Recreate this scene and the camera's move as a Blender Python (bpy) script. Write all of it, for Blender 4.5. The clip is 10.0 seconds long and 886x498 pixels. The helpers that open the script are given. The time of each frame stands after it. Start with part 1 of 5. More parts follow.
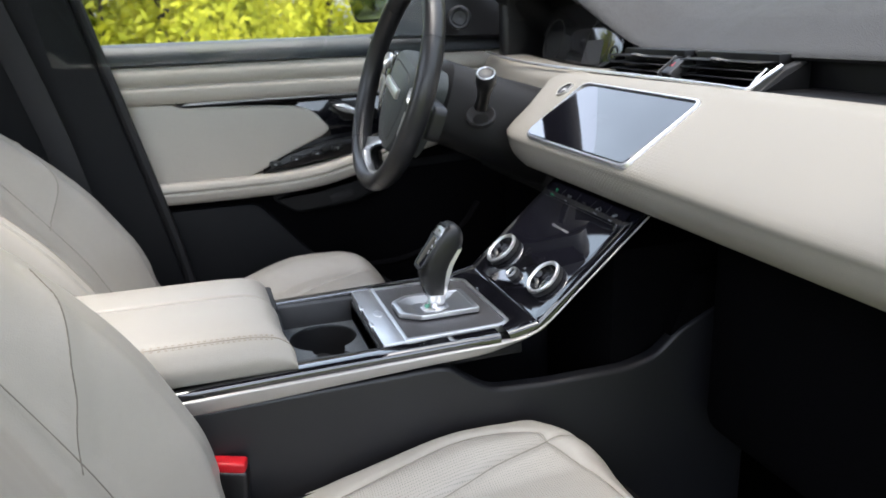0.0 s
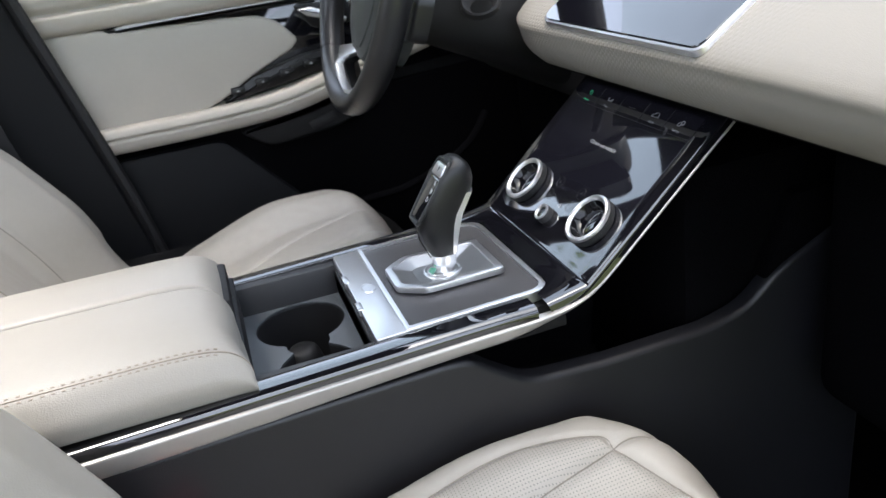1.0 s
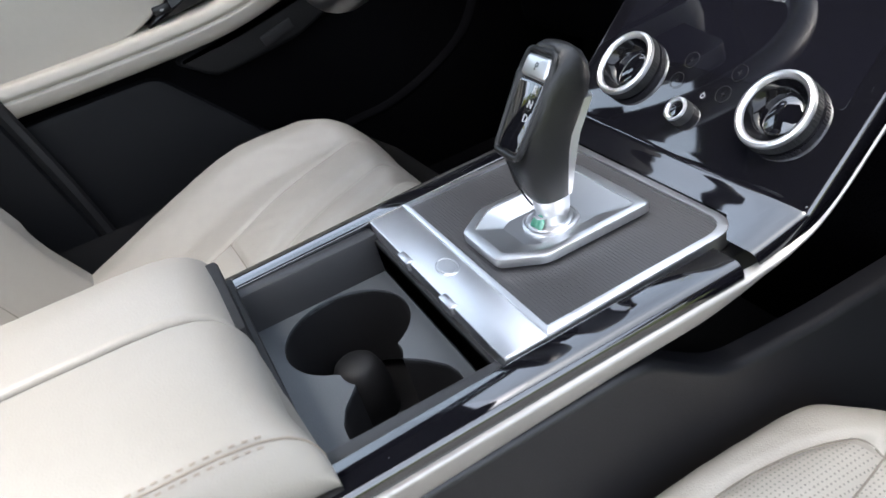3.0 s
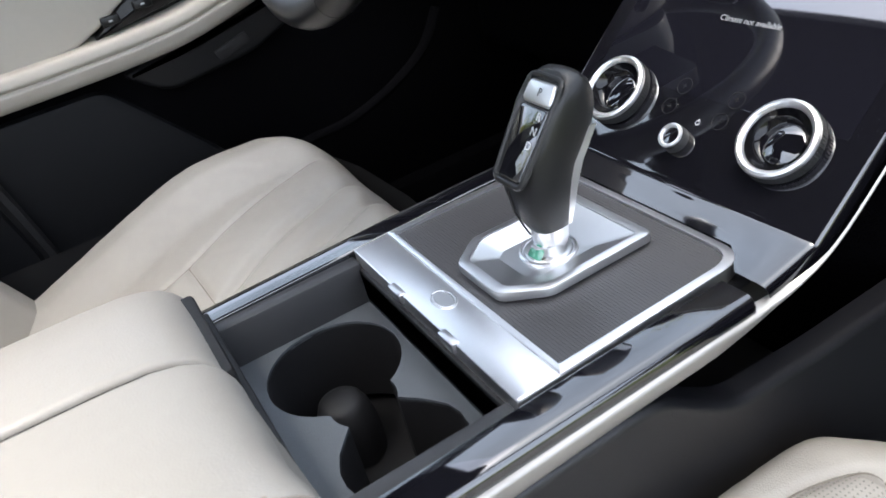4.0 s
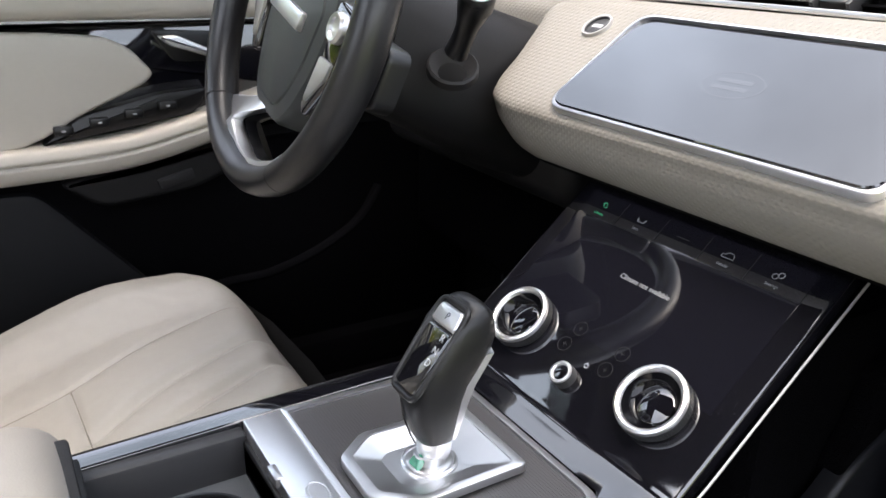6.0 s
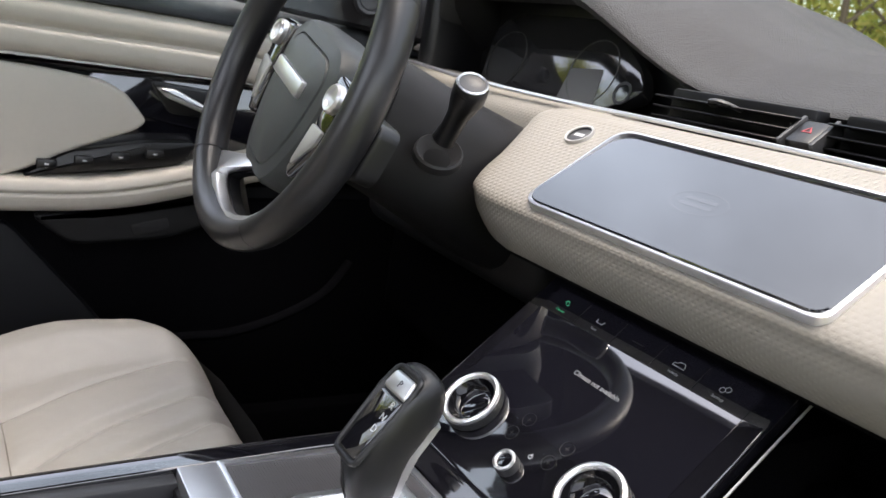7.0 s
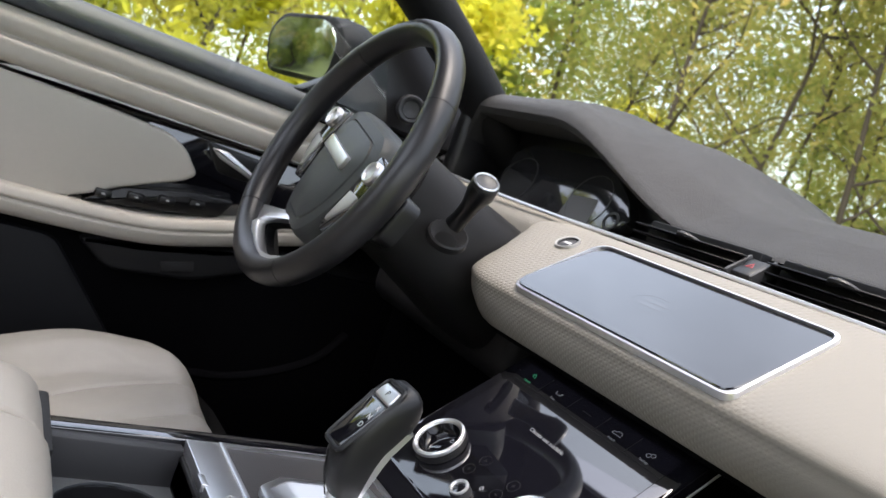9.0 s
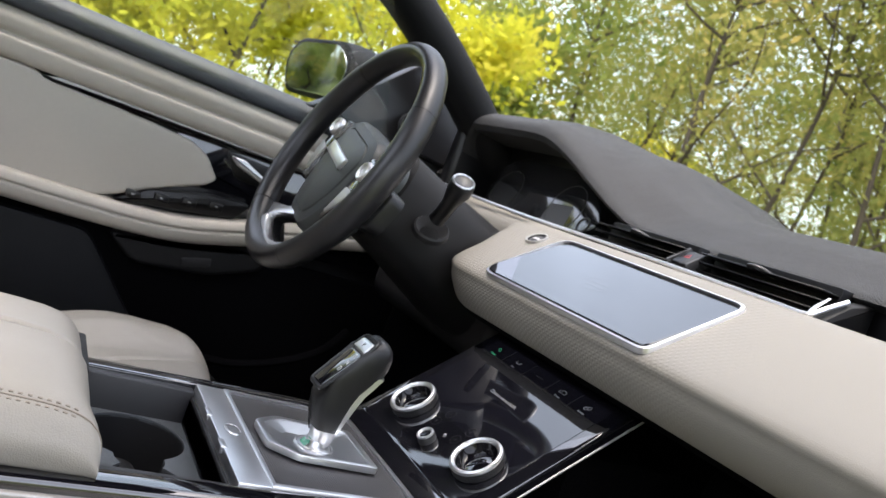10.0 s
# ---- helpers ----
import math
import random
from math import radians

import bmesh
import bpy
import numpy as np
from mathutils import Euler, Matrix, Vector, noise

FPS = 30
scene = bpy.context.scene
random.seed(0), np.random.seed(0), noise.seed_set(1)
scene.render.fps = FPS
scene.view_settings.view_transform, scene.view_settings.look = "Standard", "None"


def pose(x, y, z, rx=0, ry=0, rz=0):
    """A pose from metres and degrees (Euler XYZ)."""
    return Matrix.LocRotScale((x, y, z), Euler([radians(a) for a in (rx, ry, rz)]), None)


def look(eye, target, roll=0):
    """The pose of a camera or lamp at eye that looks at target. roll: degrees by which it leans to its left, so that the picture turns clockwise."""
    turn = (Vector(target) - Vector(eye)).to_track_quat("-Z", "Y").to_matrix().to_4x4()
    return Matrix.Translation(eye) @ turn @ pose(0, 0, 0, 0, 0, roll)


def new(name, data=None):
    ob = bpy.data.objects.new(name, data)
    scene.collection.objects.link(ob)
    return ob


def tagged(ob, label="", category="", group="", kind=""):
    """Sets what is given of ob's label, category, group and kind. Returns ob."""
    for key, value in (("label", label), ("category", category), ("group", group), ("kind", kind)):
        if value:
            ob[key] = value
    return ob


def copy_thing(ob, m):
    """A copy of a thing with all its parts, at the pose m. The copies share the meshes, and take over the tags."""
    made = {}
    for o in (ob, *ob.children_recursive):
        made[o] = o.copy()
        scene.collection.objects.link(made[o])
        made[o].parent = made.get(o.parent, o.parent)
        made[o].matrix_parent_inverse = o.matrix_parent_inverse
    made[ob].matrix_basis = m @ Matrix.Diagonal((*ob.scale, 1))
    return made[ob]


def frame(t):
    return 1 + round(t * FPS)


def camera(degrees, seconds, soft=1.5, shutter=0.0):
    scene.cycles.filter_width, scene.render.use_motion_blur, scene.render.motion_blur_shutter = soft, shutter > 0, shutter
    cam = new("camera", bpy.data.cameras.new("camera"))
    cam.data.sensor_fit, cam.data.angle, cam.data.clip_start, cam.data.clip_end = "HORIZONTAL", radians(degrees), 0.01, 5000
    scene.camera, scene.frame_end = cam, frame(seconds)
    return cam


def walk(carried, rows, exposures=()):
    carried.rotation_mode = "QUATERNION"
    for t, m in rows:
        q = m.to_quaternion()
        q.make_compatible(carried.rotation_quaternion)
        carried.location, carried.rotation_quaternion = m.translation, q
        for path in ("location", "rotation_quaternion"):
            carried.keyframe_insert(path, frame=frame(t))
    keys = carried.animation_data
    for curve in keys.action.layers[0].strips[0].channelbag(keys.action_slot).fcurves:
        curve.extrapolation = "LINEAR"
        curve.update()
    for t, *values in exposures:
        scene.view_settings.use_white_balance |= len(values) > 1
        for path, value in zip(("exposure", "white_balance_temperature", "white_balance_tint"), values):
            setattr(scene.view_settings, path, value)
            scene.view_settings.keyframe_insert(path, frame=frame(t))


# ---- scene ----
cam = camera(60.0, 10.0)
cam.data.dof.use_dof, cam.data.dof.focus_distance, cam.data.dof.aperture_fstop = True, 0.60, 13.0
PATH = [
    (0, (0.908, -0.167, 1.141), (-0.925, 0.392, 0.57), -2.2),
    (0.5, (0.786, -0.131, 1.121), (-1.018, 0.398, 0.44), -4.8),
    (1, (0.658, -0.078, 1.101), (-1.111, 0.396, 0.298), -8.6),
    (1.5, (0.549, -0.066, 1.074), (-1.181, 0.384, 0.176), -11.6),
    (2, (0.476, -0.072, 1.052), (-1.22, 0.358, 0.084), -14.7),
    (2.5, (0.426, -0.086, 1.044), (-1.235, 0.361, 0.023), -16.6),
    (4, (0.347, -0.121, 1.05), (-1.216, 0.545, -0.006), -14.1),
    (4.5, (0.353, -0.119, 1.065), (-1.201, 0.621, 0.046), -11.3),
    (5, (0.359, -0.121, 1.069), (-1.204, 0.716, 0.143), -7.2),
    (5.5, (0.359, -0.12, 1.078), (-1.214, 0.796, 0.25), -2.7),
    (6, (0.362, -0.119, 1.09), (-1.228, 0.858, 0.371), 1.5),
    (7.5, (0.391, -0.137, 1.071), (-1.249, 0.949, 0.705), 13.4),
    (8, (0.413, -0.154, 1.064), (-1.245, 0.927, 0.778), 16.1),
    (8.5, (0.44, -0.172, 1.05), (-1.239, 0.895, 0.847), 18.6),
    (9, (0.489, -0.189, 1.045), (-1.212, 0.85, 0.89), 20.1),
    (9.5, (0.55, -0.193, 1.033), (-1.175, 0.812, 0.919), 21.0),
    (10, (0.622, -0.2, 1.025), (-1.122, 0.775, 0.927), 21.3),
]
EXPOSURES = [(0.0, -0.12, 6500, 10), (1.0, -0.03, 6450, 10), (2.5, 0.1, 6420, 10), (5.0, 0.16, 6550, 11), (6.0, 0.14, 6850, 13), (7.5, -0.03, 6900, 13), (10.0, -0.25, 6700, 13)]
walk(cam, [(t, look(eye, target, roll)) for t, eye, target, roll in PATH], EXPOSURES)

# ---- world, sun and exposure ----
world = bpy.data.worlds.new("overcast_sky")
scene.world = world
world.use_nodes = True
wn, wl = world.node_tree.nodes, world.node_tree.links
sky = wn.new("ShaderNodeTexSky")
sky.sky_type, sky.sun_disc = "NISHITA", False
sky.sun_elevation, sky.sun_rotation = radians(78), radians(143)
sky.air_density, sky.dust_density, sky.ozone_density = 1.0, 4.0, 1.0
pale = wn.new("ShaderNodeHueSaturation")   # an overcast veil
pale.inputs["Saturation"].default_value = 0.6
wl.new(sky.outputs["Color"], pale.inputs["Color"])
cloud_at, cloud, cover, veil = wn.new("ShaderNodeTexCoord"), wn.new("ShaderNodeTexNoise"), wn.new("ShaderNodeMapRange"), wn.new("ShaderNodeVectorMath")
cloud.inputs["Scale"].default_value, cloud.inputs["Detail"].default_value = 3.2, 5
cover.inputs["From Min"].default_value, cover.inputs["From Max"].default_value = 0.32, 0.68
cover.inputs["To Min"].default_value, cover.inputs["To Max"].default_value = 0.78, 1.2
veil.operation = "SCALE"
wl.new(cloud_at.outputs["Generated"], cloud.inputs["Vector"])
wl.new(cloud.outputs["Fac"], cover.inputs["Value"])
wl.new(pale.outputs["Color"], veil.inputs[0])
wl.new(cover.outputs[0], veil.inputs["Scale"])
wl.new(veil.outputs[0], wn["Background"].inputs["Color"])
wn["Background"].inputs["Strength"].default_value = 0.89
sun = new("sun", bpy.data.lights.new("sun", "SUN"))
sun.data.energy, sun.data.angle, sun.data.color = 1.2, radians(35), (1.0, 0.96, 0.9)
sun.matrix_world = look((0.64, -0.85, 5.0), (0, 0, 0))


# ---- materials ----
def mat(name, color, rough=0.5, metal=0.0, grain=0.0, grain_scale=400.0, wave=0.0, vary=0.12, vary_scale=6.0, coat=0.0, spec=0.5, emit=0.0, rough_vary=0.12):
    """A surface with two scales of variation in colour and gloss, and a fine relief."""
    m = bpy.data.materials.new(name)
    m.use_nodes = True
    n, l = m.node_tree.nodes, m.node_tree.links
    b = n["Principled BSDF"]
    b.inputs["Metallic"].default_value = metal
    b.inputs["Coat Weight"].default_value = coat
    b.inputs["Coat Roughness"].default_value = 0.03
    b.inputs["Specular IOR Level"].default_value = spec
    tc = n.new("ShaderNodeTexCoord")
    big, fine = n.new("ShaderNodeTexNoise"), n.new("ShaderNodeTexNoise")
    big.inputs["Scale"].default_value, big.inputs["Detail"].default_value = vary_scale, 4
    fine.inputs["Scale"].default_value, fine.inputs["Detail"].default_value = vary_scale * 22, 3
    mix = n.new("ShaderNodeMath")
    mix.operation = "MULTIPLY_ADD"
    mix.inputs[1].default_value = 0.35
    ramp = n.new("ShaderNodeMapRange")
    ramp.inputs["From Min"].default_value, ramp.inputs["From Max"].default_value = 0.4, 0.95
    ramp.inputs["To Min"].default_value, ramp.inputs["To Max"].default_value = 1 - vary, 1 + vary
    shade = n.new("ShaderNodeVectorMath")
    shade.operation = "SCALE"
    shade.inputs[0].default_value = color[:3]
    for tex in (big, fine):
        l.new(tc.outputs["Object"], tex.inputs["Vector"])
    l.new(fine.outputs["Fac"], mix.inputs[0])
    l.new(big.outputs["Fac"], mix.inputs[2])
    l.new(mix.outputs[0], ramp.inputs["Value"])
    l.new(ramp.outputs[0], shade.inputs["Scale"])
    l.new(shade.outputs[0], b.inputs["Base Color"])
    gloss = n.new("ShaderNodeMapRange")
    gloss.inputs["From Min"].default_value, gloss.inputs["From Max"].default_value = 0.4, 0.95
    gloss.inputs["To Min"].default_value, gloss.inputs["To Max"].default_value = max(0.0, rough * (1 - rough_vary)), min(1.0, rough * (1 + rough_vary))
    l.new(mix.outputs[0], gloss.inputs["Value"])
    l.new(gloss.outputs[0], b.inputs["Roughness"])
    if emit:
        b.inputs["Emission Color"].default_value = (*color[:3], 1)
        b.inputs["Emission Strength"].default_value = emit
    if grain:
        cell, soft = n.new("ShaderNodeTexVoronoi"), n.new("ShaderNodeTexNoise")
        cell.inputs["Scale"].default_value = grain_scale
        soft.inputs["Scale"].default_value = grain_scale * 0.12
        add = n.new("ShaderNodeMath")
        add.operation = "MULTIPLY_ADD"
        add.inputs[1].default_value = wave
        bump = n.new("ShaderNodeBump")
        bump.inputs["Strength"].default_value, bump.inputs["Distance"].default_value = grain, 0.0015
        for tex in (cell, soft):
            l.new(tc.outputs["Object"], tex.inputs["Vector"])
        l.new(soft.outputs["Fac"], add.inputs[0])
        l.new(cell.outputs["Distance"], add.inputs[2])
        l.new(add.outputs[0], bump.inputs["Height"])
        l.new(bump.outputs[0], b.inputs["Normal"])
    return m


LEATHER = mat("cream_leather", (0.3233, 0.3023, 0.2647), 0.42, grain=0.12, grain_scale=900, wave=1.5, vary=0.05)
# Same cream: the dash's shade and the door's light are put in here
SHADED_DASH_SKIN = mat("shade_toned_cream_dash_skin", (0.2, 0.187, 0.163), 0.47, grain=0.1, grain_scale=1100, vary=0.04)
LIT_DOOR_SKIN = mat("light_lifted_cream_door_skin", (0.455, 0.424, 0.365), 0.48, grain=0.1, grain_scale=1100, vary=0.04)


def nodes_of(m):
    return m.node_tree.nodes, m.node_tree.links


def calc(n, l, op, a, b=None):
    """A maths node on sockets or numbers."""
    q = n.new("ShaderNodeMath")
    q.operation = op
    for i, v in enumerate((a, b)):
        if v is None:
            continue
        if isinstance(v, (int, float)):
            q.inputs[i].default_value = v
        else:
            l.new(v, q.inputs[i])
    return q.outputs[0]


def weave(m, period, x0, x1):
    """Adds a raised diamond weave that fades out between x0 and x1."""
    n, l = nodes_of(m)
    xyz = n.new("ShaderNodeSeparateXYZ")
    tc = n.new("ShaderNodeTexCoord")
    l.new(tc.outputs["Object"], xyz.inputs[0])
    k = 2 * math.pi / period
    s = calc(n, l, "MULTIPLY", xyz.outputs["Z"], 1.25)
    a = calc(n, l, "SINE", calc(n, l, "MULTIPLY", calc(n, l, "ADD", xyz.outputs["X"], s), k * 0.5))
    b = calc(n, l, "SINE", calc(n, l, "MULTIPLY", calc(n, l, "SUBTRACT", xyz.outputs["X"], s), k * 0.5))
    h = calc(n, l, "MAXIMUM", calc(n, l, "ABSOLUTE", a), calc(n, l, "ABSOLUTE", b))
    fade = n.new("ShaderNodeMapRange")
    fade.inputs["From Min"].default_value, fade.inputs["From Max"].default_value = x0, x1
    fade.inputs["To Min"].default_value, fade.inputs["To Max"].default_value = 1, 0
    l.new(xyz.outputs["X"], fade.inputs["Value"])
    bump = n.new("ShaderNodeBump")
    bump.inputs["Distance"].default_value = 0.0010
    bump.inputs["Strength"].default_value = 0.55
    l.new(calc(n, l, "MULTIPLY", h, fade.outputs[0]), bump.inputs["Height"])
    old = n["Principled BSDF"].inputs["Normal"].links
    if old:
        l.new(old[0].from_socket, bump.inputs["Normal"])
    l.new(bump.outputs[0], n["Principled BSDF"].inputs["Normal"])
    return m


def holes(m, period, up):
    """Punches a grid of small dark holes; up names the axis that runs with x."""
    n, l = nodes_of(m)
    xyz = n.new("ShaderNodeSeparateXYZ")
    tc = n.new("ShaderNodeTexCoord")
    l.new(tc.outputs["Object"], xyz.inputs[0])
    k = 2 * math.pi / period
    a = calc(n, l, "COSINE", calc(n, l, "MULTIPLY", xyz.outputs["X"], k))
    b = calc(n, l, "COSINE", calc(n, l, "MULTIPLY", xyz.outputs[up], k))
    dot = calc(n, l, "GREATER_THAN", calc(n, l, "ADD", a, b), 1.45)
    p = n["Principled BSDF"]
    src = p.inputs["Base Color"].links[0].from_socket
    shade = n.new("ShaderNodeVectorMath")
    shade.operation = "SCALE"
    l.new(src, shade.inputs[0])
    l.new(calc(n, l, "SUBTRACT", 1.0, calc(n, l, "MULTIPLY", dot, 0.55)), shade.inputs["Scale"])
    l.new(shade.outputs[0], p.inputs["Base Color"])
    return m


def dust(m, scale, share, tone):
    """Scatters fine pale specks of dust over a surface."""
    n, l = nodes_of(m)
    tc, cell = n.new("ShaderNodeTexCoord"), n.new("ShaderNodeTexVoronoi")
    cell.inputs["Scale"].default_value = scale
    l.new(tc.outputs["Object"], cell.inputs["Vector"])
    rgb = n.new("ShaderNodeSeparateColor")
    l.new(cell.outputs["Color"], rgb.inputs[0])
    near = calc(n, l, "LESS_THAN", cell.outputs["Distance"], 0.085)
    pick = calc(n, l, "LESS_THAN", rgb.outputs[0], share)
    p = n["Principled BSDF"]
    mix = n.new("ShaderNodeMix")
    mix.data_type = "RGBA"
    l.new(calc(n, l, "MULTIPLY", near, pick), mix.inputs["Factor"])
    l.new(p.inputs["Base Color"].links[0].from_socket, mix.inputs["A"])
    mix.inputs["B"].default_value = (*tone, 1)
    l.new(mix.outputs["Result"], p.inputs["Base Color"])
    return m


weave(SHADED_DASH_SKIN, 0.0072, 0.06, 0.24)
PERFORATED = mat("perforated_cream_leather", (0.3233, 0.3023, 0.2647), 0.45, grain=0.1, grain_scale=900, vary=0.04)
holes(PERFORATED, 0.003, "Y")
# Darker than the leather: the crease's shade is put into the seam colour
SEAM = mat("shadowed_seam_thread", (0.1805, 0.1617, 0.1353), 0.7, vary=0.1)
THREAD = mat("tan_thread", (0.26, 0.22, 0.18), 0.7, vary=0.1)
SOFT_BLACK = mat("soft_black_plastic", (0.004135, 0.004511, 0.005414), 0.6, spec=0.22, grain=0.15, grain_scale=1300, vary=0.15)
SATIN_BLACK = mat("satin_black_plastic", (0.003759, 0.00391, 0.004662), 0.36, grain=0.08, grain_scale=1500, vary=0.15)
PIANO = mat("gloss_black_lacquer", (0.005, 0.005, 0.007), 0.04, vary=0.1, coat=1.0, spec=1.0)
SCREEN = mat("black_screen_glass", (0.004, 0.004, 0.006), 0.02, vary=0.05, coat=1.0, spec=1.0)
PAD = mat("charcoal_dash_pad", (0.0155, 0.0158, 0.0168), 0.62, grain=0.6, grain_scale=700, wave=0.8, vary=0.22, vary_scale=14)
GREY_PLASTIC = mat("grey_plastic", (0.027, 0.0275, 0.029), 0.45, grain=0.1, grain_scale=1300, vary=0.1)
COLUMN_GREY = mat("dark_grey_column_plastic", (0.0075, 0.0075, 0.008), 0.55, spec=0.3, grain=0.1, grain_scale=1300, vary=0.15)
SILVER = mat("satin_silver", (0.76, 0.765, 0.78), 0.34, metal=1.0, vary=0.03, rough_vary=0.05)
BOWL = mat("black_knob_bowl", (0.004, 0.004, 0.005), 0.06, vary=0.05, spec=0.35)
BRIGHT_SILVER = mat("bright_satin_silver", (0.68, 0.69, 0.70), 0.34, metal=1.0, vary=0.03, rough_vary=0.05)
TRIM = mat("brushed_trim", (0.45, 0.437, 0.415), 0.4, metal=0.75, vary=0.06)
CHROME = mat("polished_chrome", (0.82, 0.83, 0.85), 0.08, metal=1.0, vary=0.02, rough_vary=0.03)
INLAY = mat("ribbed_dark_inlay", (0.06391, 0.06241, 0.06391), 0.36, vary=0.1)
VENT_BLACK = mat("black_vent_plastic", (0.0016, 0.0016, 0.002), 0.4, spec=0.25, grain=0.05, grain_scale=1500, vary=0.15)
RUBBER = mat("black_rubber", (0.005263, 0.005263, 0.006015), 0.6, grain=0.1, grain_scale=1200, vary=0.15)
GRIP_LEATHER = mat("worn_black_grip_leather", (0.0075, 0.0077, 0.0082), 0.36, grain=0.15, grain_scale=1500, vary=0.2)
CONSOLE_BLACK = mat("scuffed_black_console_plastic", (0.0085, 0.0088, 0.0108), 0.36, spec=0.5, grain=0.15, grain_scale=1300, vary=0.2)
WHEEL_LEATHER = mat("black_wheel_leather", (0.0115, 0.0115, 0.0125), 0.36, spec=0.6, grain=0.03, grain_scale=1800, vary=0.1)
DISPLAY = mat("dark_display", (0.016, 0.0165, 0.018), 0.1, vary=0.1, coat=1.0, spec=0.8)
HUB_SKIN = mat("charcoal_hub_skin", (0.046, 0.051, 0.05), 0.42, grain=0.1, grain_scale=1300, vary=0.1)
# Near-zero black: carpet, and the footwell's shade put into trim colour
CARPET_SHADE_BLACK = mat("carpet_and_shade_black", (0.002, 0.002, 0.0025), 0.95, spec=0.02, grain=0.8, grain_scale=700, vary=0.3)
RED = mat("red_plastic", (0.4662, 0.009023, 0.01504), 0.35, vary=0.06)
LINER = mat("black_headliner", (0.022, 0.022, 0.024), 0.9, grain=0.2, grain_scale=900)
# Ledge plastic; the sky's grazing sheen is put into its blue-grey
BELT = mat("sky_sheen_grey_plastic", (0.03571, 0.04018, 0.04643), 0.42, grain=0.1, grain_scale=1200, vary=0.1)
CUP_GREY = mat("cup_holder_grey", (0.085, 0.094, 0.101), 0.4, grain=0.25, grain_scale=1500, vary=0.12)
PAINT = mat("dark_body_paint", (0.02, 0.022, 0.026), 0.12, coat=1.0)
MIRROR = mat("mirror_glass", (0.6, 0.64, 0.63), 0.01, metal=1.0, vary=0.01)
LCD = mat("dim_backlit_display", (0.005, 0.005, 0.0075), 0.03, vary=0.03, coat=1.0, spec=1.0, emit=0.6)
FAINT = mat("faint_display_mark", (0.012, 0.012, 0.014), 0.03, vary=0.02, coat=1.0, spec=1.0, emit=1.0)
GLOW = mat("white_display_mark", (0.26, 0.27, 0.28), 0.4, emit=0.14, vary=0.02)
DIM = mat("grey_display_mark", (0.022, 0.022, 0.021), 0.3, emit=0.01, vary=0.02)
GREEN_GLOW = mat("green_display_mark", (0.05, 0.45, 0.22), 0.4, emit=0.3, vary=0.02)
RED_MARK = mat("red_warning_mark", (0.3, 0.03, 0.035), 0.4, emit=0.05, vary=0.02)
GREY_MARK = mat("pale_print", (0.55, 0.56, 0.57), 0.4, vary=0.02)
GREEN_REFLECTION = mat("painted_green_reflection", (0.08, 0.3, 0.2), 0.1, vary=0.1, coat=1.0)
BARK = mat("grey_brown_bark", (0.085, 0.065, 0.045), 0.9, grain=0.6, grain_scale=40, vary=0.35, vary_scale=3)
EARTH = mat("leaf_littered_grass", (0.09, 0.11, 0.035), 0.95, grain=0.5, grain_scale=30, vary=0.5, vary_scale=0.6)


def glass(name, tint=(0.93, 0.96, 0.95)):
    m = bpy.data.materials.new(name)
    m.use_nodes = True
    n, l = m.node_tree.nodes, m.node_tree.links
    n.remove(n["Principled BSDF"])
    clear, shine, mix = (n.new("ShaderNode" + k) for k in ("BsdfTransparent", "BsdfGlossy", "MixShader"))
    clear.inputs["Color"].default_value = (*tint, 1)
    shine.inputs["Roughness"].default_value = 0.0
    mix.inputs[0].default_value = 0.04
    l.new(clear.outputs[0], mix.inputs[1])
    l.new(shine.outputs[0], mix.inputs[2])
    l.new(mix.outputs[0], n["Material Output"].inputs["Surface"])
    return m


GLASS = glass("window_glass")
SCREEN_GLASS = glass("tinted_windscreen_glass", (0.83, 0.86, 0.84))


def leaf_mat(name, a, b, c):
    """Leaves that vary in hue from one to the next and let light through."""
    m = bpy.data.materials.new(name)
    m.use_nodes = True
    n, l = m.node_tree.nodes, m.node_tree.links
    n.remove(n["Principled BSDF"])
    geo, ramp = n.new("ShaderNodeNewGeometry"), n.new("ShaderNodeValToRGB")
    ramp.color_ramp.elements[0].color, ramp.color_ramp.elements[1].color = (*a, 1), (*c, 1)
    e = ramp.color_ramp.elements.new(0.55)
    e.color = (*b, 1)
    tc, drift, mix_ = n.new("ShaderNodeTexCoord"), n.new("ShaderNodeTexNoise"), n.new("ShaderNodeMath")
    drift.inputs["Scale"].default_value, drift.inputs["Detail"].default_value = 1.3, 2
    l.new(tc.outputs["Object"], drift.inputs["Vector"])
    stretch = n.new("ShaderNodeMapRange")
    stretch.inputs["From Min"].default_value, stretch.inputs["From Max"].default_value = 0.3, 0.7
    l.new(drift.outputs["Fac"], stretch.inputs["Value"])
    mix_.operation = "MULTIPLY_ADD"
    mix_.inputs[1].default_value = 0.25
    l.new(geo.outputs["Random Per Island"], mix_.inputs[0])
    low = n.new("ShaderNodeMath")
    low.operation = "MULTIPLY"
    low.inputs[1].default_value = 0.75
    l.new(stretch.outputs[0], low.inputs[0])
    l.new(low.outputs[0], mix_.inputs[2])
    l.new(mix_.outputs[0], ramp.inputs[0])
    d, t, mix = n.new("ShaderNodeBsdfDiffuse"), n.new("ShaderNodeBsdfTranslucent"), n.new("ShaderNodeMixShader")
    l.new(ramp.outputs[0], d.inputs["Color"])
    l.new(ramp.outputs[0], t.inputs["Color"])
    mix.inputs[0].default_value = 0.5
    l.new(d.outputs[0], mix.inputs[1])
    l.new(t.outputs[0], mix.inputs[2])
    l.new(mix.outputs[0], n["Material Output"].inputs["Surface"])
    return m


